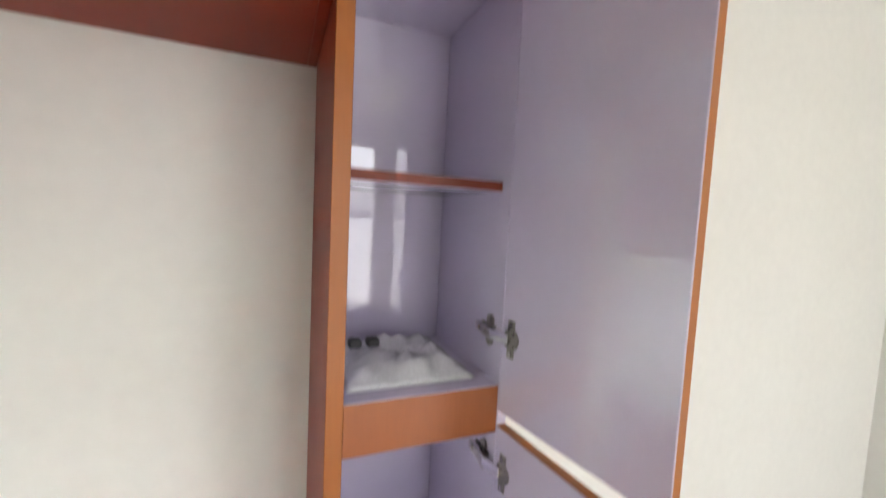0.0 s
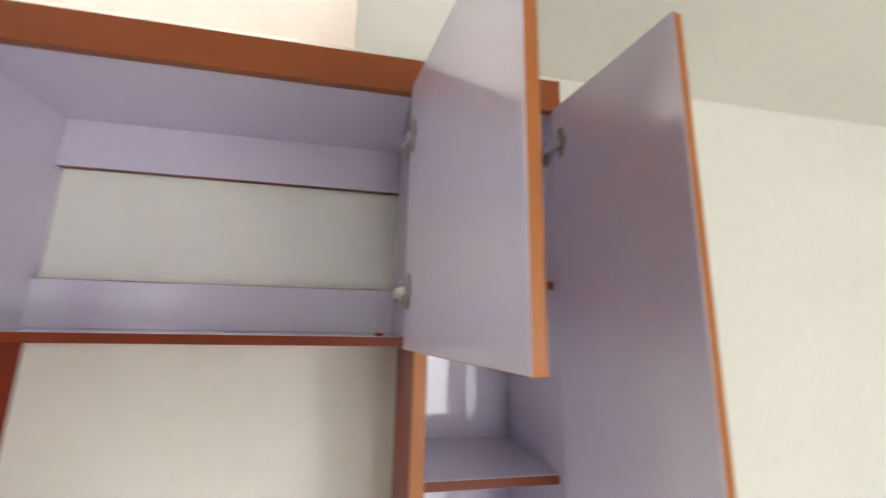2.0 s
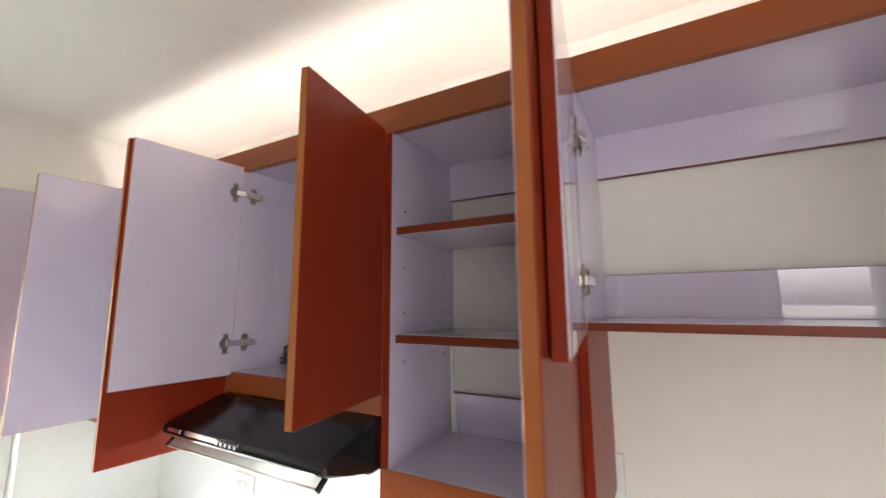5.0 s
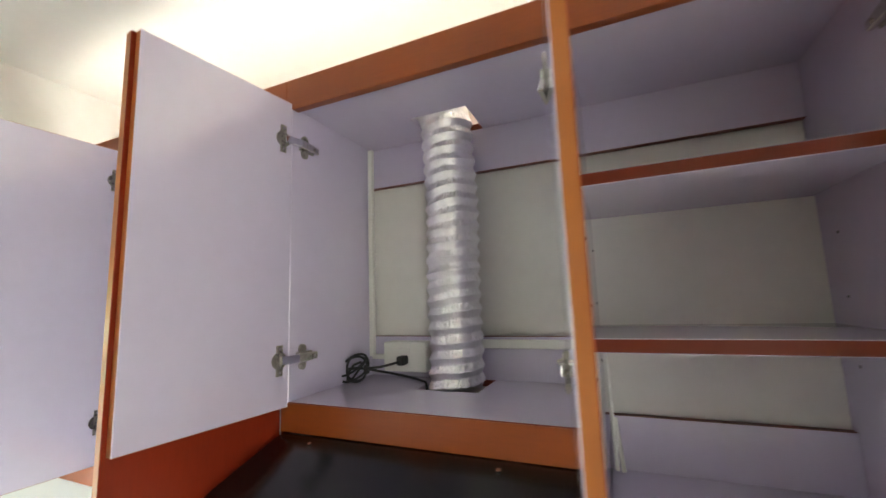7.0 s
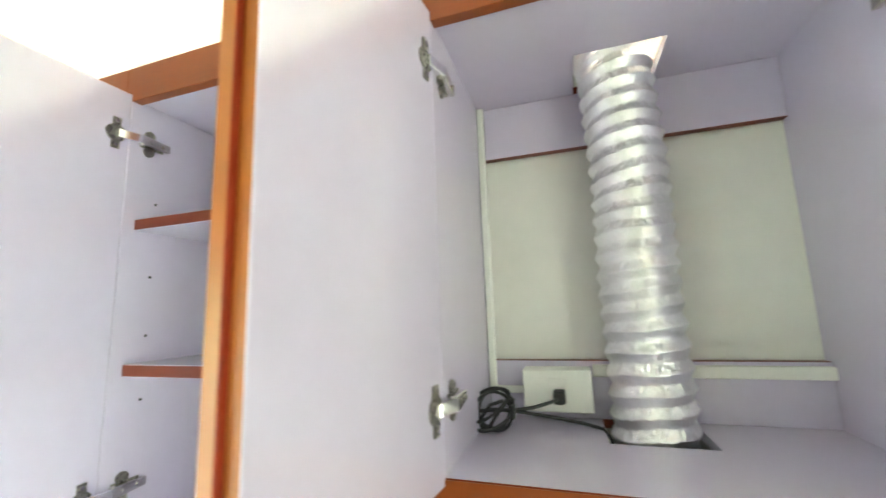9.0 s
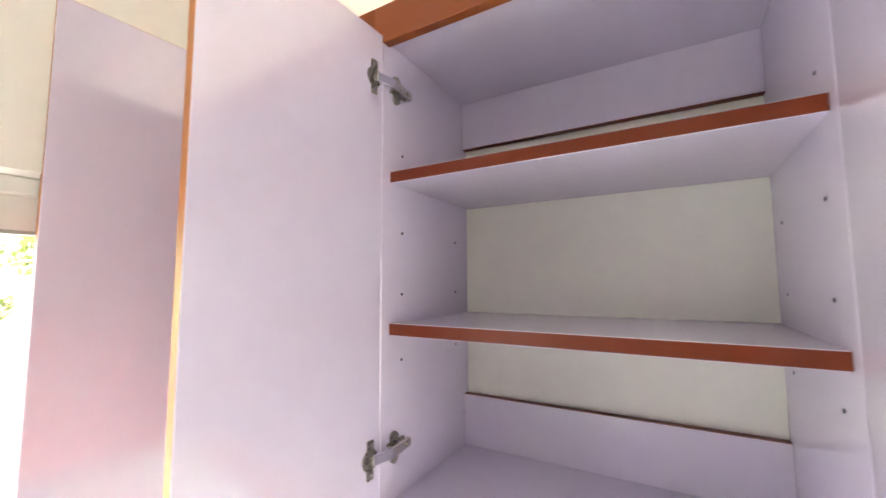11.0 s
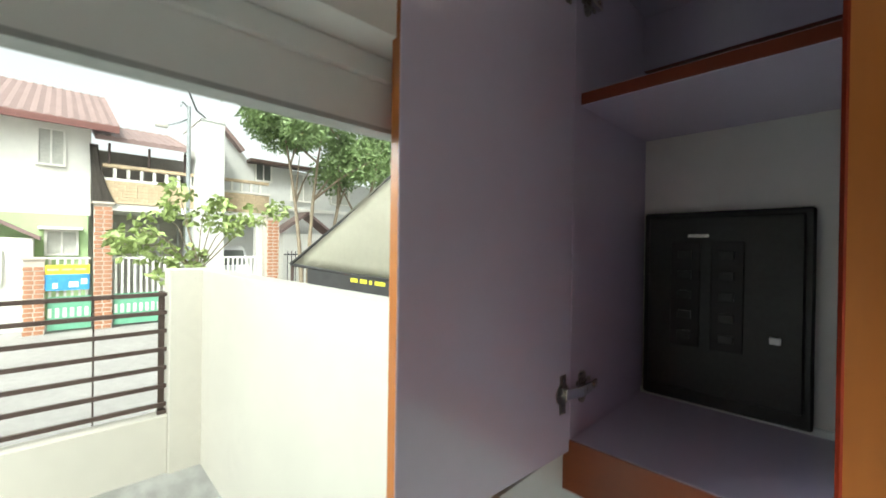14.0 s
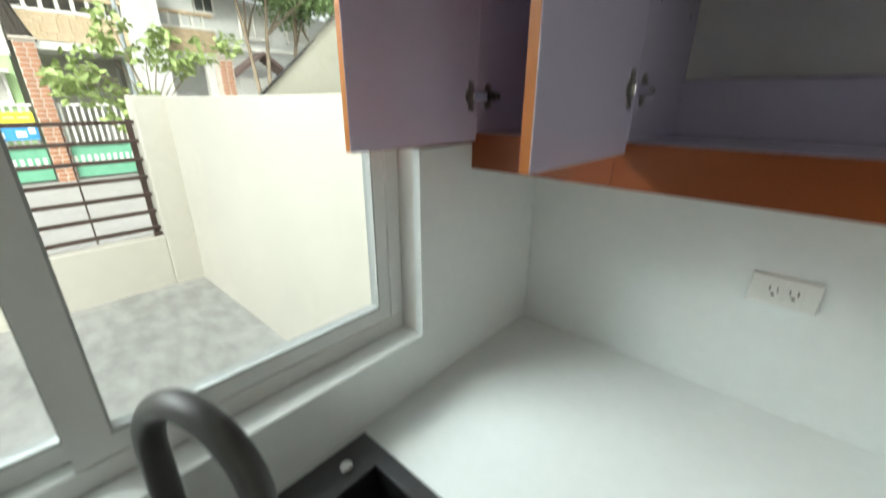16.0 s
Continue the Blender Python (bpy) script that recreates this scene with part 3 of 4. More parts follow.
# sink
sink = thing("kitchen_sink", (-0.73, -0.75, 0.65), "gunmetal grey undermounted kitchen sink", "sink")
bm = bmesh.new()
bx0, bx1, by0, by1 = -0.890, -0.535, -1.07, -0.425
for lo, hi in (((SX0 - 0.012, by1, 0.866), (SX1 + 0.012, SY1 + 0.008, 0.874)), ((SX0 - 0.012, SY0 - 0.012, 0.866), (SX1 + 0.012, by0, 0.874)),
               ((SX0 - 0.012, by0, 0.866), (bx0, by1, 0.874)), ((bx1, by0, 0.866), (SX1 + 0.012, by1, 0.874))):
    box(bm, lo, hi)
bmesh.ops.remove_doubles(bm, verts=list(bm.verts), dist=0.0001)
part("rim", bm, SINK, sink, "grey brushed rim")
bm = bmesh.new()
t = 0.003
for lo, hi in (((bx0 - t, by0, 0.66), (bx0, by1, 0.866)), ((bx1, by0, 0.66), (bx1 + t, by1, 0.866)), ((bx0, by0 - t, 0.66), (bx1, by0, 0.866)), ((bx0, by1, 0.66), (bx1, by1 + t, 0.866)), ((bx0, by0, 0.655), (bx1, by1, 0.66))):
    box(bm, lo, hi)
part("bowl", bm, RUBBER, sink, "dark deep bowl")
bm = bmesh.new()
rod(bm, (-0.925, -0.472, 0.874), (-0.925, -0.472, 0.884), 0.013, 24)
rod(bm, (-0.925, -0.472, 0.884), (-0.925, -0.472, 0.888), 0.010, 24)
part("drain_button", bm, CHROME, sink, "chrome round button")

# faucet
tap = thing("kitchen_faucet", (-0.904, -0.747, 0.874), "matt grey gooseneck kitchen faucet behind the sink", "faucet")
bm = bmesh.new()
rod(bm, (-0.904, -0.747, 0.874), (-0.904, -0.747, 0.93), 0.027, 24, r2=0.022)
part("base", bm, FAUCET, tap)
pa, pb = Vector((-0.904, -0.747, 0.93)), Vector((-0.735, -0.687, 0))
across = Vector((pb.x - pa.x, pb.y - pa.y, 0))
pts = [pa, pa + Vector((0, 0, 0.12)), pa + Vector((0, 0, 0.235))]
for k in range(1, 20):
    a = math.pi * k / 19
    pts.append(pa + across * (0.5 - 0.5 * math.cos(a)) + Vector((0, 0, 0.235 + 0.100 * math.sin(a))))
pts.append(pts[-1] - Vector((0, 0, 0.05)))
bm = bmesh.new()
tube(bm, pts, 0.0175, 20)
part("neck", bm, FAUCET, tap, "matt grey arched neck")
bm = bmesh.new()
e = pts[-1]
rod(bm, e, e - Vector((0, 0, 0.09)), 0.0195, 20, r2=0.022)
part("spray_head", bm, FAUCET, tap)
bm = bmesh.new()
rod(bm, (-0.904, -0.77, 0.915), (-0.904, -0.83, 0.93), 0.008, 14)
part("lever", bm, FAUCET, tap)

# bag of fittings left in the pantry
bm = bmesh.new()
n = 22
grid = [[None] * (n + 1) for _ in range(n + 1)]
for i in range(n + 1):
    for j in range(n + 1):
        u, v = i / n, j / n
        edge = min(u, 1 - u, v, 1 - v)
        lift = min(1, edge * 5) * (0.020 + 0.026 * abs(noise.noise(Vector((u * 4, v * 4, 1.3)))) + 0.012 * noise.noise(Vector((u * 11, v * 11, 4))))
        grid[i][j] = bm.verts.new((1.890 + 0.225 * u + 0.006 * noise.noise(Vector((v * 5, u * 3, 8))), 0.055 + 0.24 * v, 1.263 + max(0.0, lift)))
for i in range(n):
    for j in range(n):
        bm.faces.new((grid[i][j], grid[i + 1][j], grid[i + 1][j + 1], grid[i][j + 1])).smooth = True
bot = [grid[i][0] for i in range(n + 1)] + [grid[n][j] for j in range(1, n + 1)] + [grid[i][n] for i in range(n - 1, -1, -1)] + [grid[0][j] for j in range(n - 1, 0, -1)]
bm.faces.new(bot)
whole("plastic_bag", bm, PAPER, "crumpled pale plastic bag lying on the pantry shelf", "bag")
for x in (1.918, 1.950):
    bm = bmesh.new()
    box(bm, (x - 0.012, 0.140, 1.303), (x + 0.010, 0.165, 1.318))
    chamfer(bm, 0.003)
    whole("hinge_fitting", bm, SLOT, "small dark metal fitting on the plastic bag", "fitting", "loose fittings")

# window: white sliding frame
win = tagged(new("window_1"), "white framed sliding window with clear panes", "window", kind="structure")
fx0, fx1 = -1.135, -1.062


def bar(name, lo, hi, mat, parent, bevel=0.003, label=""):
    return block(name, lo, hi, mat, parent, label, bevel=bevel)


bar("window_frame", (fx0, WY0, 2.025), (fx1, WY1, WZ1), PVC, win)
bar("window_frame", (fx0, WY0, WZ0), (fx1, WY1, 1.066), PVC, win)
bar("window_frame", (fx0, WY1 - 0.040, 1.0665), (fx1, WY1, 2.0245), PVC, win)
bar("window_frame", (fx0, WY0, 1.0665), (fx1, WY0 + 0.022, 2.0245), PVC, win)
bar("window_sill", (-1.0615, WY0, WZ0), (XW + 0.0225, WY1, WZ0 + 0.004), PVC, win, 0.001)
# the third sash is unseen, added to let more daylight in
for ya, yb, x0, x1 in ((-0.826, -0.2225, -1.092, -1.066), (-1.4075, -0.776, -1.122, -1.096), (-1.9975, -1.358, -1.092, -1.066)):
    we = 0.032 if yb > -0.3 else 0.050
    sash = part("sash", (lambda b: (box(b, (x0, ya, 1.067), (x1, yb, 1.102)), box(b, (x0, ya, 1.970), (x1, yb, 2.0242)), box(b, (x0, ya, 1.102), (x1, ya + 0.050, 1.970)), box(b, (x0, yb - we, 1.102), (x1, yb, 1.970)), b)[-1])(bmesh.new()), PVC, win, "white sliding sash")
    xm = (x0 + x1) / 2
    bm = bmesh.new()
    for lo, hi in (((x0 - 0.001, ya + 0.050, 1.102), (x1 + 0.001, yb - we, 1.108)), ((x0 - 0.001, ya + 0.050, 1.964), (x1 + 0.001, yb - we, 1.970)), ((x0 - 0.001, ya + 0.050, 1.108), (x1 + 0.001, ya + 0.054, 1.964)), ((x0 - 0.001, yb - we - 0.004, 1.108), (x1 + 0.001, yb - we, 1.964))):
        box(bm, lo, hi)
    part("gasket", bm, GASKET, sash)
    pane = block("pane", (xm - 0.002, ya + 0.052, 1.104), (xm + 0.002, yb - we - 0.002, 1.968), GLASS, sash, "clear pane", bevel=0)
    pane.visible_shadow = False

# outdoors: materials
RENDERW = material("cream_render", (0.64, 0.61, 0.54), 0.75, var=0.04, scale=1.2, bump=0.15, bump_scale=60)
CONC = material("patched_concrete", (0.41, 0.41, 0.395), 0.8, var=0.08, scale=0.42, bump=0.2, bump_scale=9, grain=(1.0, 2.0, 1), dark=(0.27, 0.27, 0.255))
ASPH = material("grey_road", (0.30, 0.29, 0.28), 0.9, var=0.12, scale=0.8, bump=0.3, bump_scale=30)
BROWNST = material("brown_painted_steel", (0.075, 0.048, 0.040), 0.45, var=0.1, scale=8)
HWHITE = material("white_house_paint", (0.76, 0.75, 0.70), 0.8, var=0.05, scale=0.7, bump=0.1)
HGREEN = material("green_house_paint", (0.42, 0.58, 0.30), 0.8, var=0.06, scale=0.8)
HGREY = material("pale_grey_house_paint", (0.62, 0.63, 0.61), 0.8, var=0.05, scale=0.6)
ROOF = material("red_roof_sheet", (0.25, 0.175, 0.162), 0.55, var=0.12, scale=1.0, grain=(1, 6, 1))
EAVE = material("maroon_gutter_paint", (0.17, 0.07, 0.06), 0.5, var=0.1)
STONE = material("tan_stone_cladding", (0.58, 0.46, 0.31), 0.85, var=0.3, scale=3.0, grain=(1, 1, 3.5), bump=0.5, bump_scale=12)
BRICK = material("orange_brick", (0.40, 0.20, 0.12), 0.85, var=0.25, scale=9, bump=0.2)
MORTAR = material("pale_mortar", (0.56, 0.50, 0.43), 0.9, var=0.1)
DARKIN = material("dark_window_glass", (0.16, 0.17, 0.16), 0.10, var=0.2, scale=2)
# grey that paints carport shade on a wall; also lamp head and lettering
SHADE = material("carport_shade_grey", (0.45, 0.43, 0.39), 0.9, var=0.1)
PALEWIN = material("curtained_window_glass", (0.50, 0.50, 0.46), 0.2, var=0.12, scale=2)
BROWNNET = material("brown_shade_net", (0.13, 0.115, 0.10), 0.9, var=0.25, scale=6, grain=(1, 6, 1), bump=0.4)
POLEG = material("galvanised_pole", (0.30, 0.33, 0.34), 0.5, var=0.12, scale=5)
GATEG = material("green_gate_paint", (0.17, 0.42, 0.28), 0.5, var=0.1)
YELLOW = material("yellow_banner", (0.82, 0.74, 0.06), 0.6, var=0.03)
BLUE = material("blue_banner", (0.06, 0.30, 0.62), 0.6, var=0.25, scale=5)
CLOTH = material("beige_tarpaulin", (0.56, 0.55, 0.46), 0.8, var=0.06, scale=2, bump=0.2, bump_scale=18)
NET = material("dark_shade_net", (0.05, 0.05, 0.05), 0.9, var=0.2)
BARK = material("grey_brown_bark", (0.26, 0.21, 0.15), 0.9, var=0.25, scale=9, bump=0.6, bump_scale=30)
LEAF = material("mango_leaf", (0.17, 0.25, 0.095), 0.5, var=0.45, scale=1.3)
LEAFY = material("young_leaf", (0.29, 0.37, 0.13), 0.5, var=0.4, scale=3.0)
CARW = material("white_car_paint", (0.75, 0.76, 0.76), 0.2, var=0.02)

# yard
bm = bmesh.new()
box(bm, (-400, -400, -0.4), (400, 400, -0.101))
whole("ground", bm, ASPH, "pale grey street ground reaching the horizon", "ground", kind="structure")
bm = bmesh.new()
gx, gy = 46, 60
vs = [[bm.verts.new((-4.62 + 3.455 * i / gx, -4.0 + 4.28 * j / gy, -0.045 + 0.006 * noise.noise(Vector((i * 0.25, j * 0.2, 0))))) for j in range(gy + 1)] for i in range(gx + 1)]
for i in range(gx):
    for j in range(gy):
        bm.faces.new((vs[i][j], vs[i + 1][j], vs[i + 1][j + 1], vs[i][j + 1]))
whole("pavement_yard", bm, CONC, "patched rough concrete yard outside the window", "pavement", kind="structure")
rnd = random.Random(5)
for k in range(16):
    bm = bmesh.new()
    x, y = -2.15 - 0.13 * (k % 4) - 0.4 * (k // 12), -0.95 - 0.32 * (k // 4) + 0.05 * (k % 2)
    box(bm, (x, y, -0.05), (x + 0.11, y + 0.28, -0.036 + 0.004 * rnd.random()))
    chamfer(bm, 0.004)
    whole("paving_block", bm, CONC, "grey concrete paving block set in the yard", "paving block", "paving blocks")
bm = bmesh.new()
box(bm, (-4.47, 0.262, -0.1), (-1.165, 0.42, 1.605))
chamfer(bm, 0.006)
whole("wall_yard", bm, RENDERW, "tall cream rendered yard wall", "wall", kind="structure")
bm = bmesh.new()
box(bm, (-4.70, 0.035, -0.1), (-4.4705, 0.42, 1.612))
chamfer(bm, 0.006)
whole("wall_pillar", bm, RENDERW, "cream rendered end pillar of the yard wall", "wall", kind="structure")
bm = bmesh.new()
box(bm, (-4.66, -4.0, -0.1), (-4.51, 0.034, 0.425))
chamfer(bm, 0.005)
whole("wall_low", bm, RENDERW, "low cream wall under the fence", "wall", kind="structure")
fence = thing("metal_fence", (-4.58, -1.5, 0.425), "brown steel fence with level bars on the low wall", "fence")
for k in range(7):
    z = 0.500 + k * 0.151
    block("rail", (-4.595, -3.9, z - 0.016), (-4.565, 0.033, z + 0.016), BROWNST, fence, "", bevel=0.002)
for y in (0.0, -1.9, -3.8):
    block("post", (-4.610, y - 0.022, 0.425), (-4.5955, y + 0.022, 1.43), BROWNST, fence, "", bevel=0.002)
for y in (-0.42, -0.95, -1.45, -2.4, -2.9):
    bm = bmesh.new()
    rod(bm, (-4.603, y, 0.44), (-4.603, y, 1.42), 0.006, 8)
    part("rod", bm, BROWNST, fence)
block("foot", (-4.615, -0.03, 0.4255), (-4.555, 0.033, 0.455), BROWNST, fence, "", bevel=0.002)


def window(parent, x, y0, y1, z0, z1, bars=1, glass=DARKIN, look_of="dark glazed window"):
    """A window on a facade that faces +x."""
    w = block("window", (x, y0, z0), (x + 0.02, y1, z1), glass, parent, look_of, bevel=0)
    f = 0.05
    for lo, hi in (((x, y0 - f, z1), (x + 0.06, y1 + f, z1 + f)), ((x, y0 - f, z0 - f), (x + 0.09, y1 + f, z0)), ((x, y0 - f, z0), (x + 0.06, y0, z1)), ((x, y1, z0), (x + 0.06, y1 + f, z1))):
        block("window_frame", lo, hi, HWHITE, w, "", bevel=0.004)
    for k in range(bars):
        y = y0 + (y1 - y0) * (k + 1) / (bars + 1)
        block("mullion", (x + 0.02, y - 0.018, z0), (x + 0.045, y + 0.018, z1), HWHITE, w, "", bevel=0)
    return w


def sheet_roof(parent, x0, x1, y0, y1, z0, z1):
    """A pitched ribbed roof sheet rising from the eave x1, z0 to x0, z1."""
    bm = bmesh.new()
    n = int((y1 - y0) / 0.1)
    prev = None
    for k in range(n + 1):
        y = y0 + (y1 - y0) * k / n
        d = 0.03 if k % 2 else 0.0
        col = [bm.verts.new(p) for p in ((x1, y, z0 + d), (x0, y, z1 + d), (x0, y, z1 - 0.1), (x1, y, z0 - 0.1))]
        if prev:
            for a in range(4):
                b = (a + 1) % 4
                bm.faces.new((prev[a], prev[b], col[b], col[a]))
        else:
            bm.faces.new(col)
        prev = col
    bm.faces.new(prev)
    part("roof", bm, ROOF, parent, "red ribbed metal roof")


# houses across the street
h1 = thing("house", (-16, -4, -0.1), "two-storey white and green house with a red roof", "house", "houses across the street")
block("upper_wall", (-19, -9, 2.465), (-13.5, -0.06, 4.6), HWHITE, h1, "white upper wall", bevel=0.01)
block("lower_wall", (-19, -9, -0.1), (-13.45, -0.10, 2.464), HGREEN, h1, "green lower wall", bevel=0.01)
sheet_roof(h1, -17.5, -12.95, -9.5, 0.42, 4.62, 6.5)
block("fascia", (-12.96, -9.5, 4.45), (-12.9, 0.42, 4.60), EAVE, h1, "maroon eave gutter", bevel=0.005)
window(h1, -13.5, -0.95, -0.55, 3.62, 4.40, 1, PALEWIN, "pale curtained window")
window(h1, -13.5, -2.6, -1.7, 3.62, 4.40, 1, PALEWIN, "pale curtained window")
window(h1, -13.45, -0.80, -0.32, 1.55, 2.05, 1, PALEWIN, "pale curtained window")
block("canopy", (-13.45, -0.95, 2.10), (-13.2, -0.2, 2.17), HWHITE, h1, "", bevel=0.01)
window(h1, -13.45, -2.6, -1.7, 1.3, 2.05, 2, PALEWIN, "pale curtained window")

h2 = thing("house", (-16, 2, -0.1), "house with a tan stone balcony over a carport", "house", "houses across the street")
block("wall", (-19, -0.05, -0.1), (-15.2, 4.3, 4.4), SHADE, h2, "rear wall in grey that paints the carport's shade", bevel=0.01)
block("balcony_slab", (-15.2, 0.14, 2.62), (-13.45, 4.15, 2.80), HWHITE, h2, "white balcony slab", bevel=0.01)
block("balcony_front", (-13.62, 0.14, 2.801), (-13.45, 4.15, 3.36), STONE, h2, "tan stone clad parapet", bevel=0.01)
rnd = random.Random(21)
stone_mes = []
for w_ in (0.16, 0.22, 0.30):
    bm = bmesh.new()
    box(bm, (0.0, 0.004, 0.004), (0.018, w_ - 0.004, 0.076))
    chamfer(bm, 0.005)
    stone_mes.append((w_, mesh_of("stone", bm, STONE)))
for r in range(7):
    y = 0.145
    while y < 3.85:
        w_, me = stone_mes[rnd.randrange(3)]
        st = new("stone", me)
        st.location = (-13.450 + rnd.uniform(0, 0.012), y, 2.803 + r * 0.08)
        st.parent = h2
        st.matrix_parent_inverse = h2.matrix_world.inverted()
        y += w_
block("balcony_cap", (-13.66, 0.10, 3.361), (-13.41, 4.19, 3.43), HWHITE, h2, "", bevel=0.01)
for k in range(14):
    block("baluster", (-13.57, 0.35 + k * 0.27, 3.431), (-13.50, 0.42 + k * 0.27, 3.70), HWHITE, h2, "", bevel=0.004)
block("handrail", (-13.60, 0.14, 3.701), (-13.47, 4.15, 3.79), STONE, h2, "tan handrail", bevel=0.01)
bm = bmesh.new()
cols = []
for i in range(9):
    u = i / 8
    col = []
    for j in range(13):
        v = j / 12
        y = -0.10 + u * (0.16 + 0.30 * v ** 2.2)
        col.append(bm.verts.new((-13.36 + 0.03 * math.sin(u * 18), y + 0.06 * v, 4.2 - 1.45 * v)))
    cols.append(col)
for ca, cb in zip(cols, cols[1:]):
    for j in range(12):
        bm.faces.new((ca[j], cb[j], cb[j + 1], ca[j + 1])).smooth = True
bmesh.ops.solidify(bm, geom=list(bm.faces), thickness=0.006)
part("net", bm, BROWNNET, h2, "brown hanging shade net")
sheet_roof(h2, -16.5, -13.2, 0.0, 1.95, 4.40, 5.4)
for k in range(3):
    block("roof_post", (-13.5, 0.25 + k * 0.8, 3.79), (-13.45, 0.30 + k * 0.8, 4.29), BROWNST, h2, "", bevel=0.003)
for y in (0.2, 3.9):
    block("column", (-13.75, y - 0.12, -0.1), (-13.5, y + 0.12, 2.62), HWHITE, h2, "", bevel=0.008)
for k in range(6):
    block("shelf_line", (-15.19, 0.5 + k * 0.5, 0.3), (-15.15, 0.56 + k * 0.5, 2.4), HGREY, h2, "", bevel=0)

tower = thing("house", (-13.0, 2.4, -0.1), "tall narrow pale firewall between the houses", "house", "houses across the street")
block("wall", (-14.8, 2.09, -0.1), (-12.8, 2.69, 5.15), HGREY, tower, "", bevel=0.01)
block("cap", (-14.82, 2.07, 5.151), (-12.78, 2.71, 5.22), HGREY, tower, "", bevel=0.01)

h3 = thing("house", (-17, 6, -0.1), "pale grey two-storey house behind the tree", "house", "houses across the street")
bm = bmesh.new()
prof = [(2.75, -0.1), (9.5, -0.1), (9.5, 4.1), (3.75, 4.55), (2.95, 5.45), (2.75, 5.3)]
ra = [bm.verts.new((-14.2, y, z)) for y, z in prof]
rb = [bm.verts.new((-19.0, y, z)) for y, z in prof]
bm.faces.new(ra)
bm.faces.new(rb[::-1])
for k in range(len(prof)):
    n = (k + 1) % len(prof)
    bm.faces.new((ra[k], rb[k], rb[n], ra[n]))
part("wall", bm, HGREY, h3, "pale grey gable wall")
bm = bmesh.new()
box(bm, (-19.1, 2.90, 5.42), (-13.9, 3.85, 5.52), m=Matrix.Translation((0, 2.9, 5.47)) @ Matrix.Rotation(radians(-48), 4, "X") @ Matrix.Translation((0, -2.9, -5.47)))
part("roof", bm, ROOF, h3, "red roof edge")
block("eave", (-14.2, 3.7, 4.45), (-13.8, 9.5, 4.56), BROWNST, h3, "", bevel=0.01)
window(h3, -14.2, 4.0, 4.45, 3.95, 4.5, 1)
window(h3, -14.2, 5.2, 6.0, 3.4, 4.3, 1, PALEWIN, "pale curtained window")
window(h3, -14.2, 6.7, 7.4, 3.4, 4.3, 1, PALEWIN, "pale curtained window")
block("band", (-14.2, 3.2, 3.0), (-14.12, 9.5, 3.12), HWHITE, h3, "", bevel=0.01)
porch = thing("entrance_porch", (-13.4, 5.3, -0.1), "small gabled white entrance with a red roof edge", "porch")
block("wall", (-13.9, 4.55, -0.1), (-13.3, 6.1, 2.2), HWHITE, porch, "", bevel=0.01)
for s, ya, yb in ((1, 4.45, 5.35), (-1, 5.35, 6.25)):
    bm = bmesh.new()
    za, zb = (2.2, 2.85) if s > 0 else (2.85, 2.2)
    q = [(-13.95, ya, za), (-13.2, ya, za), (-13.2, yb, zb), (-13.95, yb, zb)]
    lo = [bm.verts.new(p) for p in q]
    hi = [bm.verts.new((p[0], p[1], p[2] + 0.1)) for p in q]
    bm.faces.new(lo)
    bm.faces.new(hi[::-1])
    for k in range(4):
        bm.faces.new((lo[k], lo[(k + 1) % 4], hi[(k + 1) % 4], hi[k]))
    part("roof", bm, ROOF, porch, "red roof slope")

annex = thing("house", (-13.0, -1.9, -0.1), "small white gabled annex with a red roof edge", "house", "houses across the street")
block("wall", (-13.4, -3.2, -0.1), (-12.9, -1.0, 1.9), HWHITE, annex, "", bevel=0.01)
for ya, za, yb, zb in ((-3.3, 1.85, -2.1, 2.55), (-2.1, 2.55, -0.9, 1.85)):
    bm = bmesh.new()
    q = [(-13.5, ya, za), (-12.8, ya, za), (-12.8, yb, zb), (-13.5, yb, zb)]
    lo = [bm.verts.new(p) for p in q]
    hi = [bm.verts.new((p[0], p[1], p[2] + 0.09)) for p in q]
    bm.faces.new(lo)
    bm.faces.new(hi[::-1])
    for k in range(4):
        bm.faces.new((lo[k], lo[(k + 1) % 4], hi[(k + 1) % 4], hi[k]))
    part("roof", bm, ROOF, annex, "red roof slope")
window(annex, -12.9, -2.0, -1.5, 1.0, 1.6, 1)

# street fence: brick pillars, gates, banner
FX = -12.2
brick_me = None
for y0, y1, top in ((-1.13, -0.81, 1.45), (-0.06, 0.26, 2.68), (3.62, 3.99, 2.62)):
    p = thing("brick_pillar", (FX, (y0 + y1) / 2, -0.1), "orange brick gate pillar with pale joints", "pillar", "brick pillars")
    block("core", (FX - 0.30, y0 + 0.006, -0.1), (FX - 0.008, y1 - 0.006, top), MORTAR, p, "", bevel=0)
    bm = bmesh.new()
    box(bm, (-0.05, -0.069, -0.036), (0.0, 0.069, 0.036))
    brick_me = mesh_of("brick", bm, BRICK)
    rows_b = int((top + 0.05) / 0.094)
    for r in range(rows_b):
        for c in range(2):
            b = new("brick", brick_me)
            b.location = (FX, (y0 + y1) / 2 + (c - 0.5) * 0.16 + (0.010 if r % 2 else -0.010), -0.05 + r * 0.094)
            b.parent = p
            b.matrix_parent_inverse = p.matrix_world.inverted()
    block("cap", (FX - 0.33, y0 - 0.03, top), (FX + 0.03, y1 + 0.03, top + 0.05), MORTAR, p, "", bevel=0.004)


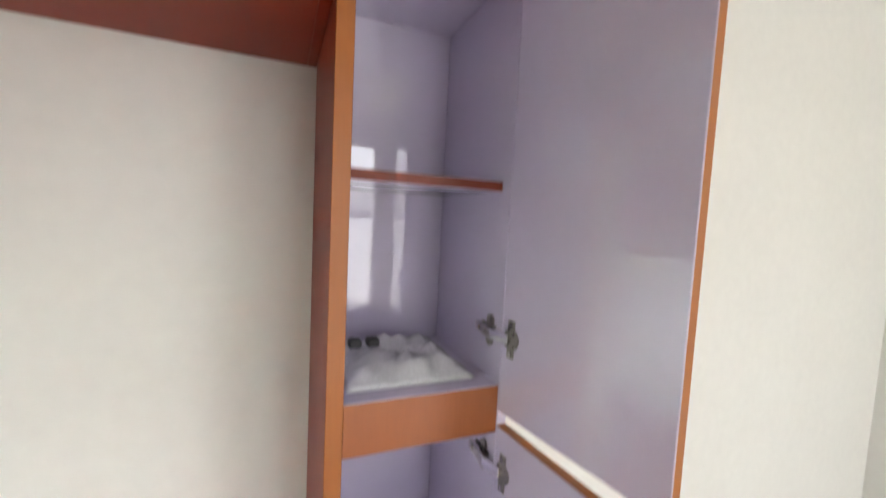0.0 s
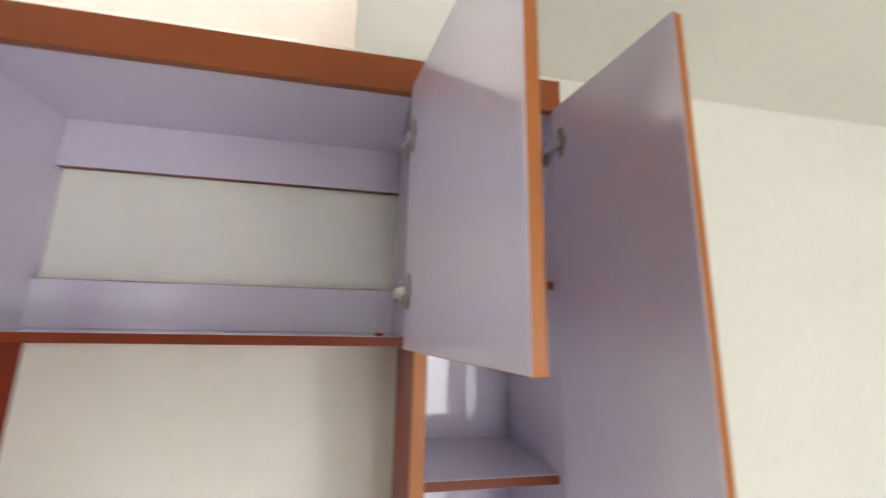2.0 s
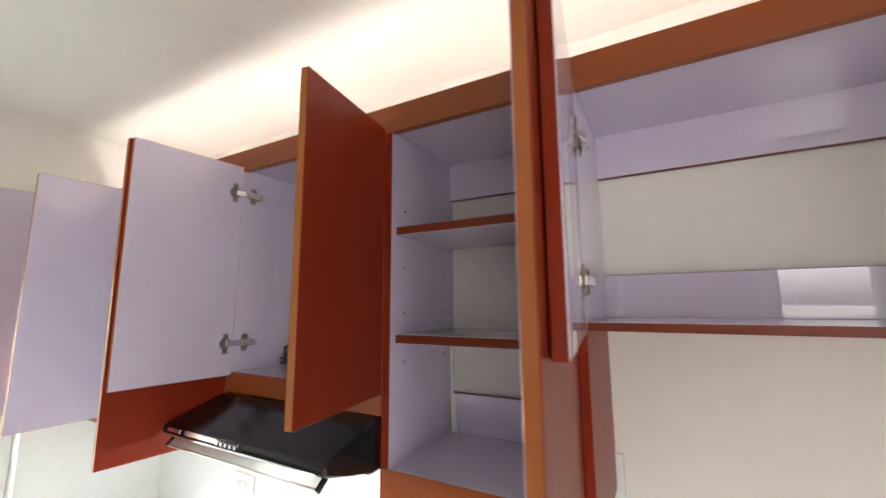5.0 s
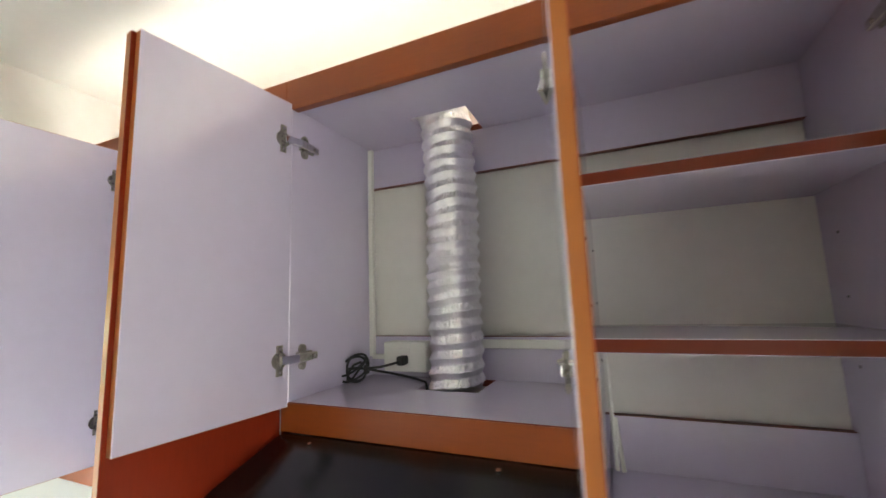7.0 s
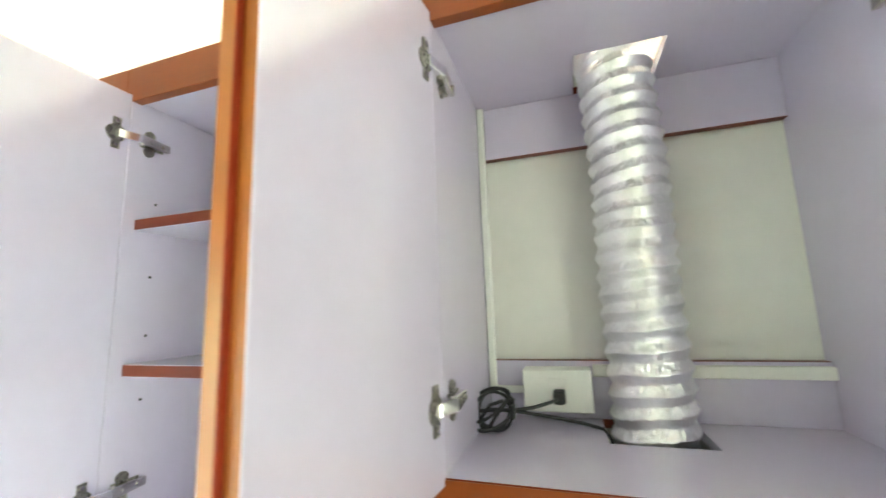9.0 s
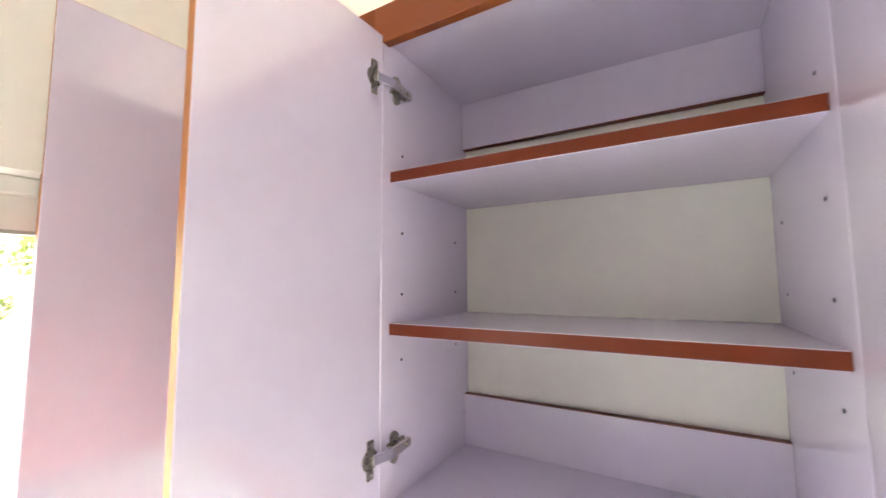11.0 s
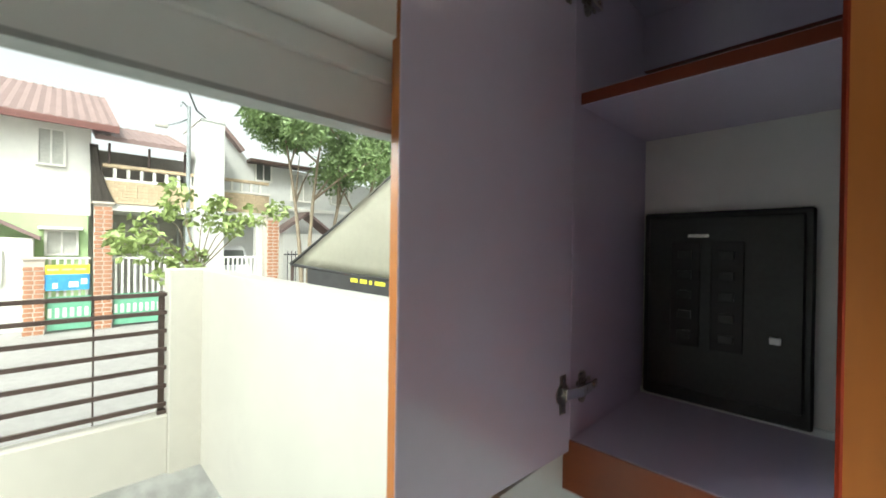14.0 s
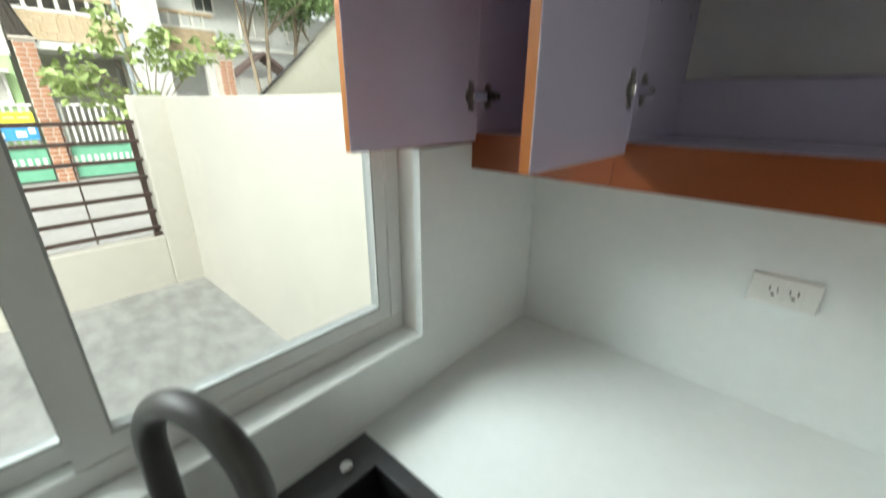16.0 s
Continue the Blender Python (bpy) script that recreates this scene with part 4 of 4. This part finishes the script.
def gate(y0, y1, label):
    g = thing("metal_gate", (FX - 0.1, (y0 + y1) / 2, -0.1), label, "gate", "street gates")
    block("lower_panel", (FX - 0.13, y0 + 0.02, -0.05), (FX - 0.10, y1 - 0.02, 0.62), GATEG, g, "green steel panel", bevel=0.004)
    n = int((y1 - y0) / 0.115)
    for k in range(n):
        y = y0 + 0.06 + k * 0.115
        block("picket", (FX - 0.13, y - 0.022, 0.621), (FX - 0.11, y + 0.022, 1.45), HWHITE, g, "", bevel=0.003)
        block("slot_cover", (FX - 0.099, y - 0.03, 0.22), (FX - 0.09, y + 0.03, 0.42), HWHITE, g, "", bevel=0.003)
    block("top_rail", (FX - 0.14, y0 + 0.02, 1.451), (FX - 0.10, y1 - 0.02, 1.50), HWHITE, g, "", bevel=0.003)
    block("mid_rail", (FX - 0.099, y0 + 0.02, 0.60), (FX - 0.085, y1 - 0.02, 0.66), GATEG, g, "", bevel=0.003)


gate(-0.80, -0.07, "low green and white steel gate behind the banner")
gate(0.27, 1.9, "green and white picket gate of the carport")
gate(1.92, 3.60, "green and white picket gate of the carport")
banner = thing("banner", (FX, -0.48, 0.80), "yellow and blue printed banner tied to the gate", "banner")
block("header", (FX - 0.03, -0.83, 1.14), (FX - 0.022, -0.12, 1.34), YELLOW, banner, "yellow header strip", bevel=0)
block("field", (FX - 0.03, -0.83, 0.80), (FX - 0.022, -0.12, 1.139), BLUE, banner, "blue printed field", bevel=0)
for k, (ya, yb, z) in enumerate(((-0.78, -0.6, 1.24), (-0.56, -0.40, 1.24), (-0.36, -0.18, 1.24))):
    block("text_bar", (FX - 0.0215, ya, z - 0.018), (FX - 0.019, yb, z + 0.018), SHADE, banner, "", bevel=0)
for ya, yb, z in ((-0.45, -0.30, 0.92), (-0.26, -0.16, 0.98), (-0.70, -0.62, 0.9)):
    block("picture_patch", (FX - 0.0215, ya, z - 0.06), (FX - 0.019, yb, z + 0.06), HWHITE, banner, "", bevel=0)
ironfence = thing("iron_fence", (-12.0, 5.6, -0.1), "black iron bar fence beside the brick pillar", "fence")
for k in range(24):
    bm = bmesh.new()
    rod(bm, (-12.0, 4.15 + k * 0.12, -0.1), (-12.0, 4.15 + k * 0.12, 1.65), 0.014, 6)
    part("bar", bm, NET, ironfence)
for z in (0.2, 1.55):
    block("rail", (-12.02, 4.05, z - 0.02), (-11.98, 7.0, z + 0.02), NET, ironfence, "", bevel=0.002)

# lamp pole with wires
pole = thing("utility_pole", (-12.0, 1.66, -0.1), "thin grey street pole with a lamp arm", "pole")
bm = bmesh.new()
rod(bm, (-12.0, 1.66, -0.1), (-12.0, 1.66, 5.2), 0.055, 12, r2=0.04)
part("shaft", bm, POLEG, pole)
bm = bmesh.new()
tube(bm, [(-12.0, 1.66, 4.9), (-11.95, 1.45, 4.75), (-11.9, 1.2, 4.62)], 0.022, 8)
part("arm", bm, POLEG, pole)
block("lamp_head", (-11.96, 0.98, 4.55), (-11.84, 1.22, 4.62), SHADE, pole, "dark lamp head", bevel=0.01)
bm = bmesh.new()
tube(bm, [(-12.0, 1.66, 5.15), (-11.9, 1.50, 5.25), (-11.8, 1.45, 5.1)], 0.015, 8)
part("insulator", bm, POLEG, pole)
bm = bmesh.new()
tube(bm, [(-12.8, 2.2, 5.23), (-12.6, 1.95, 5.32), (-12.3, 1.68, 5.75), (-12.0, 1.36, 6.3), (-11.7, 1.25, 7.0), (-11.2, 1.2, 8.2)], 0.02, 6)
whole("overhead_wire", bm, NET, "dark sagging overhead wire from the pole", "wire")


def leaves(name, rnd, centres, count, size, mat, parent, label, slim=0.19):
    """A crown of many small pointed leaves round clump centres (x, y, z, radius)."""
    verts, faces = [], []
    for _ in range(count):
        cx, cy, cz, r = centres[rnd.randrange(len(centres))]
        d = Vector((rnd.gauss(0, 1), rnd.gauss(0, 1), rnd.gauss(0, 0.8))).normalized() * r * rnd.uniform(0.35, 1.0) ** 0.6
        p = Vector((cx, cy, cz)) + d
        a = Vector((rnd.uniform(-1, 1), rnd.uniform(-1, 1), rnd.uniform(-1.1, 0.35))).normalized()
        b = a.cross(Vector((rnd.uniform(-1, 1), rnd.uniform(-1, 1), rnd.uniform(-1, 1)))).normalized()
        L, wd = size * rnd.uniform(0.7, 1.3), size * slim
        k = len(verts)
        fold = a.cross(b) * wd * 0.35
        verts += [p, p + a * L * 0.45 + b * wd + fold, p + a * L, p + a * L * 0.45 - b * wd + fold]
        faces += [(k, k + 1, k + 2), (k, k + 2, k + 3)]
    me = bpy.data.meshes.new(name)
    me.from_pydata(verts, [], faces)
    me.materials.append(mat)
    ob = new(name, me)
    ob.parent = parent
    ob.matrix_parent_inverse = parent.matrix_world.inverted()
    return tagged(ob, label, kind="stuff")


rnd = random.Random(11)
tree = thing("tree", (-11.2, 4.4, -0.1), "tall leafy green tree with several slender trunks", "tree")
clumps = []
for k, (top, lean) in enumerate((((-11.3, 3.7, 5.0), 0.2), ((-11.0, 4.7, 5.2), -0.2), ((-11.4, 5.6, 4.9), 0.3), ((-10.9, 6.6, 4.3), 0.1))):
    bm = bmesh.new()
    base_p = Vector((-11.2 + 0.05 * k, 4.25 + 0.12 * k, -0.1))
    pts = [base_p.lerp(Vector(top), s) + Vector((0, lean * math.sin(s * 3.1) * 0.6, 0)) for s in (0, 0.2, 0.4, 0.6, 0.8, 1.0)]
    tube(bm, pts, [0.075, 0.065, 0.055, 0.045, 0.035, 0.015], 8)
    part("trunk", bm, BARK, tree)
    for j in range(4):
        bm = bmesh.new()
        st = pts[3 + j % 3]
        en = st + Vector((rnd.uniform(-1, 1), rnd.uniform(-1.3, 1.3), rnd.uniform(0.4, 1.5)))
        tube(bm, [st, st.lerp(en, 0.5) + Vector((0, 0, 0.1)), en], [0.035, 0.025, 0.008], 6)
        part("limb", bm, BARK, tree)
        clumps.append((*en, rnd.uniform(0.45, 0.8)))
for k in range(34):
    clumps.append((-11.2 + rnd.uniform(-1.6, 1.6), 5.4 + rnd.uniform(-3.0, 3.4), 5.9 + rnd.uniform(-1.2, 1.9), rnd.uniform(0.45, 0.85)))
clumps += [(-11, 5.4, 4.7, 0.6), (-11, 6.3, 4.3, 0.7), (-11, 7.0, 4.1, 0.7), (-11, 4.2, 4.9, 0.5), (-11, 3.0, 5.2, 0.5), (-11.1, 7.6, 4.8, 0.8)]
for k in range(5):
    clumps.append((-11.2 + rnd.uniform(-0.4, 0.4), rnd.uniform(2.35, 3.0), rnd.uniform(5.6, 6.2), rnd.uniform(0.22, 0.36)))
for k in range(11):
    clumps.append((-11.2 + rnd.uniform(-0.7, 0.7), rnd.uniform(3.1, 4.3), rnd.uniform(4.75, 6.2), rnd.uniform(0.35, 0.5)))
for k in range(6):
    clumps.append((-11.2 + rnd.uniform(-0.5, 0.5), rnd.uniform(5.2, 7.4), rnd.uniform(3.95, 4.6), rnd.uniform(0.35, 0.5)))
clumps = [c for c in clumps if c[2] > (5.5 if c[1] < 3.0 else 4.7 if c[1] < 5.0 else 3.9) and c[1] - c[3] > 1.95]
leaves("crown", rnd, clumps, 38000, 0.165, LEAF, tree, "dense crown of narrow leaves")

shrub = thing("young_tree", (-9.0, 1.3, -0.1), "young street tree with broad bright leaves", "tree")
bm = bmesh.new()
tube(bm, [(-9.0, 1.35, -0.1), (-9.0, 1.3, 0.8), (-9.02, 1.2, 1.6), (-9.0, 1.0, 2.3)], [0.03, 0.026, 0.02, 0.008], 8)
part("trunk", bm, BARK, shrub)
rnd = random.Random(3)
tips = [(-9.0, 0.9, 2.75, 0.28), (-8.9, 0.35, 2.05, 0.30), (-9.0, 0.15, 1.85, 0.26), (-9.1, 0.55, 1.75, 0.35), (-9.0, 1.3, 2.35, 0.25), (-8.95, 1.75, 2.2, 0.25), (-9.0, 2.2, 2.42, 0.28), (-9.0, 2.65, 2.55, 0.22), (-9.0, 1.1, 1.55, 0.32), (-9.05, 0.7, 2.4, 0.22), (-9.0, 1.6, 2.6, 0.18), (-9.0, 0.8, 1.35, 0.3)]
for tip in tips:
    bm = bmesh.new()
    tube(bm, [(-9.01, 1.22, 1.3), Vector((-9.01, 1.22, 1.5)).lerp(Vector(tip[:3]), 0.55) + Vector((0, 0, 0.08)), tip[:3]], [0.014, 0.009, 0.004], 6)
    part("limb", bm, BARK, shrub)
leaves("crown", rnd, tips, 640, 0.165, LEAFY, shrub, "loose crown of broad bright leaves", 0.33)

# sun sail and parked car over the yard wall
sail = thing("shade_sail", (-5.6, 3.0, 1.2), "beige triangular tarpaulin with a dark edge cord", "shade sail")
A, B, C = Vector((-6.3, 1.80, 1.545)), Vector((-5.2, 3.45, 3.45)), Vector((-5.2, 3.45, 1.25))
bm = bmesh.new()
n = 14
pts = {}
for i in range(n + 1):
    for j in range(n + 1 - i):
        u, v = i / n, j / n
        p = A * (1 - u - v) + B * u + C * v
        p = p + Vector((0.07, 0, -0.04)) * (27 * u * v * (1 - u - v)) + Vector((0.012, 0, 0)) * noise.noise(p * 4)
        pts[i, j] = bm.verts.new(p)
for i in range(n):
    for j in range(n - i):
        bm.faces.new((pts[i, j], pts[i + 1, j], pts[i, j + 1])).smooth = True
        if j < n - i - 1:
            bm.faces.new((pts[i + 1, j], pts[i + 1, j + 1], pts[i, j + 1])).smooth = True
bmesh.ops.solidify(bm, geom=list(bm.faces), thickness=0.004)
part("cloth", bm, CLOTH, sail, "beige tarpaulin cloth")
for p, q in ((A, B), (A, C)):
    bm = bmesh.new()
    tube(bm, [p, p.lerp(q, 0.5) + Vector((0, 0.03, -0.03)), q], 0.022, 8)
    part("edge_cord", bm, NET, sail, "dark edge cord")
for p in (B, C, A):
    bm = bmesh.new()
    rod(bm, (p.x, p.y + 0.03, -0.1), p + Vector((0, 0.03, 0.05)), 0.025, 10)
    part("post", bm, BROWNST, sail)
banner_b = thing("banner", (-5.5, 2.7, 1.2), "dark printed banner hung below the tarpaulin", "banner")
up = Vector((0, 0, 1))
low = [A.lerp(C, 0.12), A.lerp(C, 0.98)]
bm = bmesh.new()
vs = [bm.verts.new(p + up * h + Vector((dx, 0, 0))) for dx in (0.0, -0.006) for p, h in ((low[0], -0.03), (low[1], -0.03), (low[1], -0.42), (low[0], -0.42))]
for f in ((0, 1, 2, 3), (7, 6, 5, 4), (0, 4, 5, 1), (1, 5, 6, 2), (2, 6, 7, 3), (3, 7, 4, 0)):
    bm.faces.new([vs[i] for i in f])
part("field", bm, NET, banner_b, "dark printed field")
for f0, f1 in ((0.36, 0.42), (0.44, 0.50), (0.52, 0.545), (0.57, 0.66)):
    bm = bmesh.new()
    p, q = low[0].lerp(low[1], f0), low[0].lerp(low[1], f1)
    vs = [bm.verts.new(v + Vector((dx, 0, h))) for dx in (0.003, 0.006) for v, h in ((p, -0.07), (q, -0.07), (q, -0.13), (p, -0.13))]
    for f in ((0, 1, 2, 3), (7, 6, 5, 4), (0, 4, 5, 1), (1, 5, 6, 2), (2, 6, 7, 3), (3, 7, 4, 0)):
        bm.faces.new([vs[i] for i in f])
    part("text_bar", bm, YELLOW, banner_b, "yellow lettering")
car = thing("parked_car", (-13.9, 2.97, -0.1), "white parked van standing in the carport", "car")
cab_prof = [(-14.9, 0.15), (-12.95, 0.15), (-12.9, 0.62), (-13.0, 0.98), (-13.45, 1.12), (-13.78, 1.70), (-13.95, 1.78), (-14.9, 1.76)]
bm = bmesh.new()
ra = [bm.verts.new((x, 2.74, z)) for x, z in cab_prof]
rb = [bm.verts.new((x, 3.56, z)) for x, z in cab_prof]
bm.faces.new(ra)
bm.faces.new(rb[::-1])
for k in range(len(cab_prof)):
    n = (k + 1) % len(cab_prof)
    bm.faces.new((ra[k], rb[k], rb[n], ra[n]))
chamfer(bm, 0.05)
part("body", bm, CARW, car)
m = Matrix.Translation((-13.605, 0, 1.42)) @ Matrix.Rotation(radians(-29.6), 4, "Y")
block("windscreen", (0.012, 2.82, -0.25), (0.022, 3.48, 0.25), DARKIN, car, "dark windscreen", bevel=0.004, m=m)
for y in (2.80, 3.34):
    block("headlight", (-12.945, y, 0.66), (-12.90, y + 0.16, 0.80), PALEWIN, car, "pale headlight", bevel=0.01)
block("grille", (-12.925, 3.0, 0.55), (-12.885, 3.30, 0.78), NET, car, "dark grille", bevel=0.01)
for x in (-14.5, -13.35):
    for y in (2.72, 3.40):
        bm = bmesh.new()
        rod(bm, (x, y, 0.19), (x, y + 0.18, 0.19), 0.29, 20)
        part("wheel", bm, RUBBER, car)
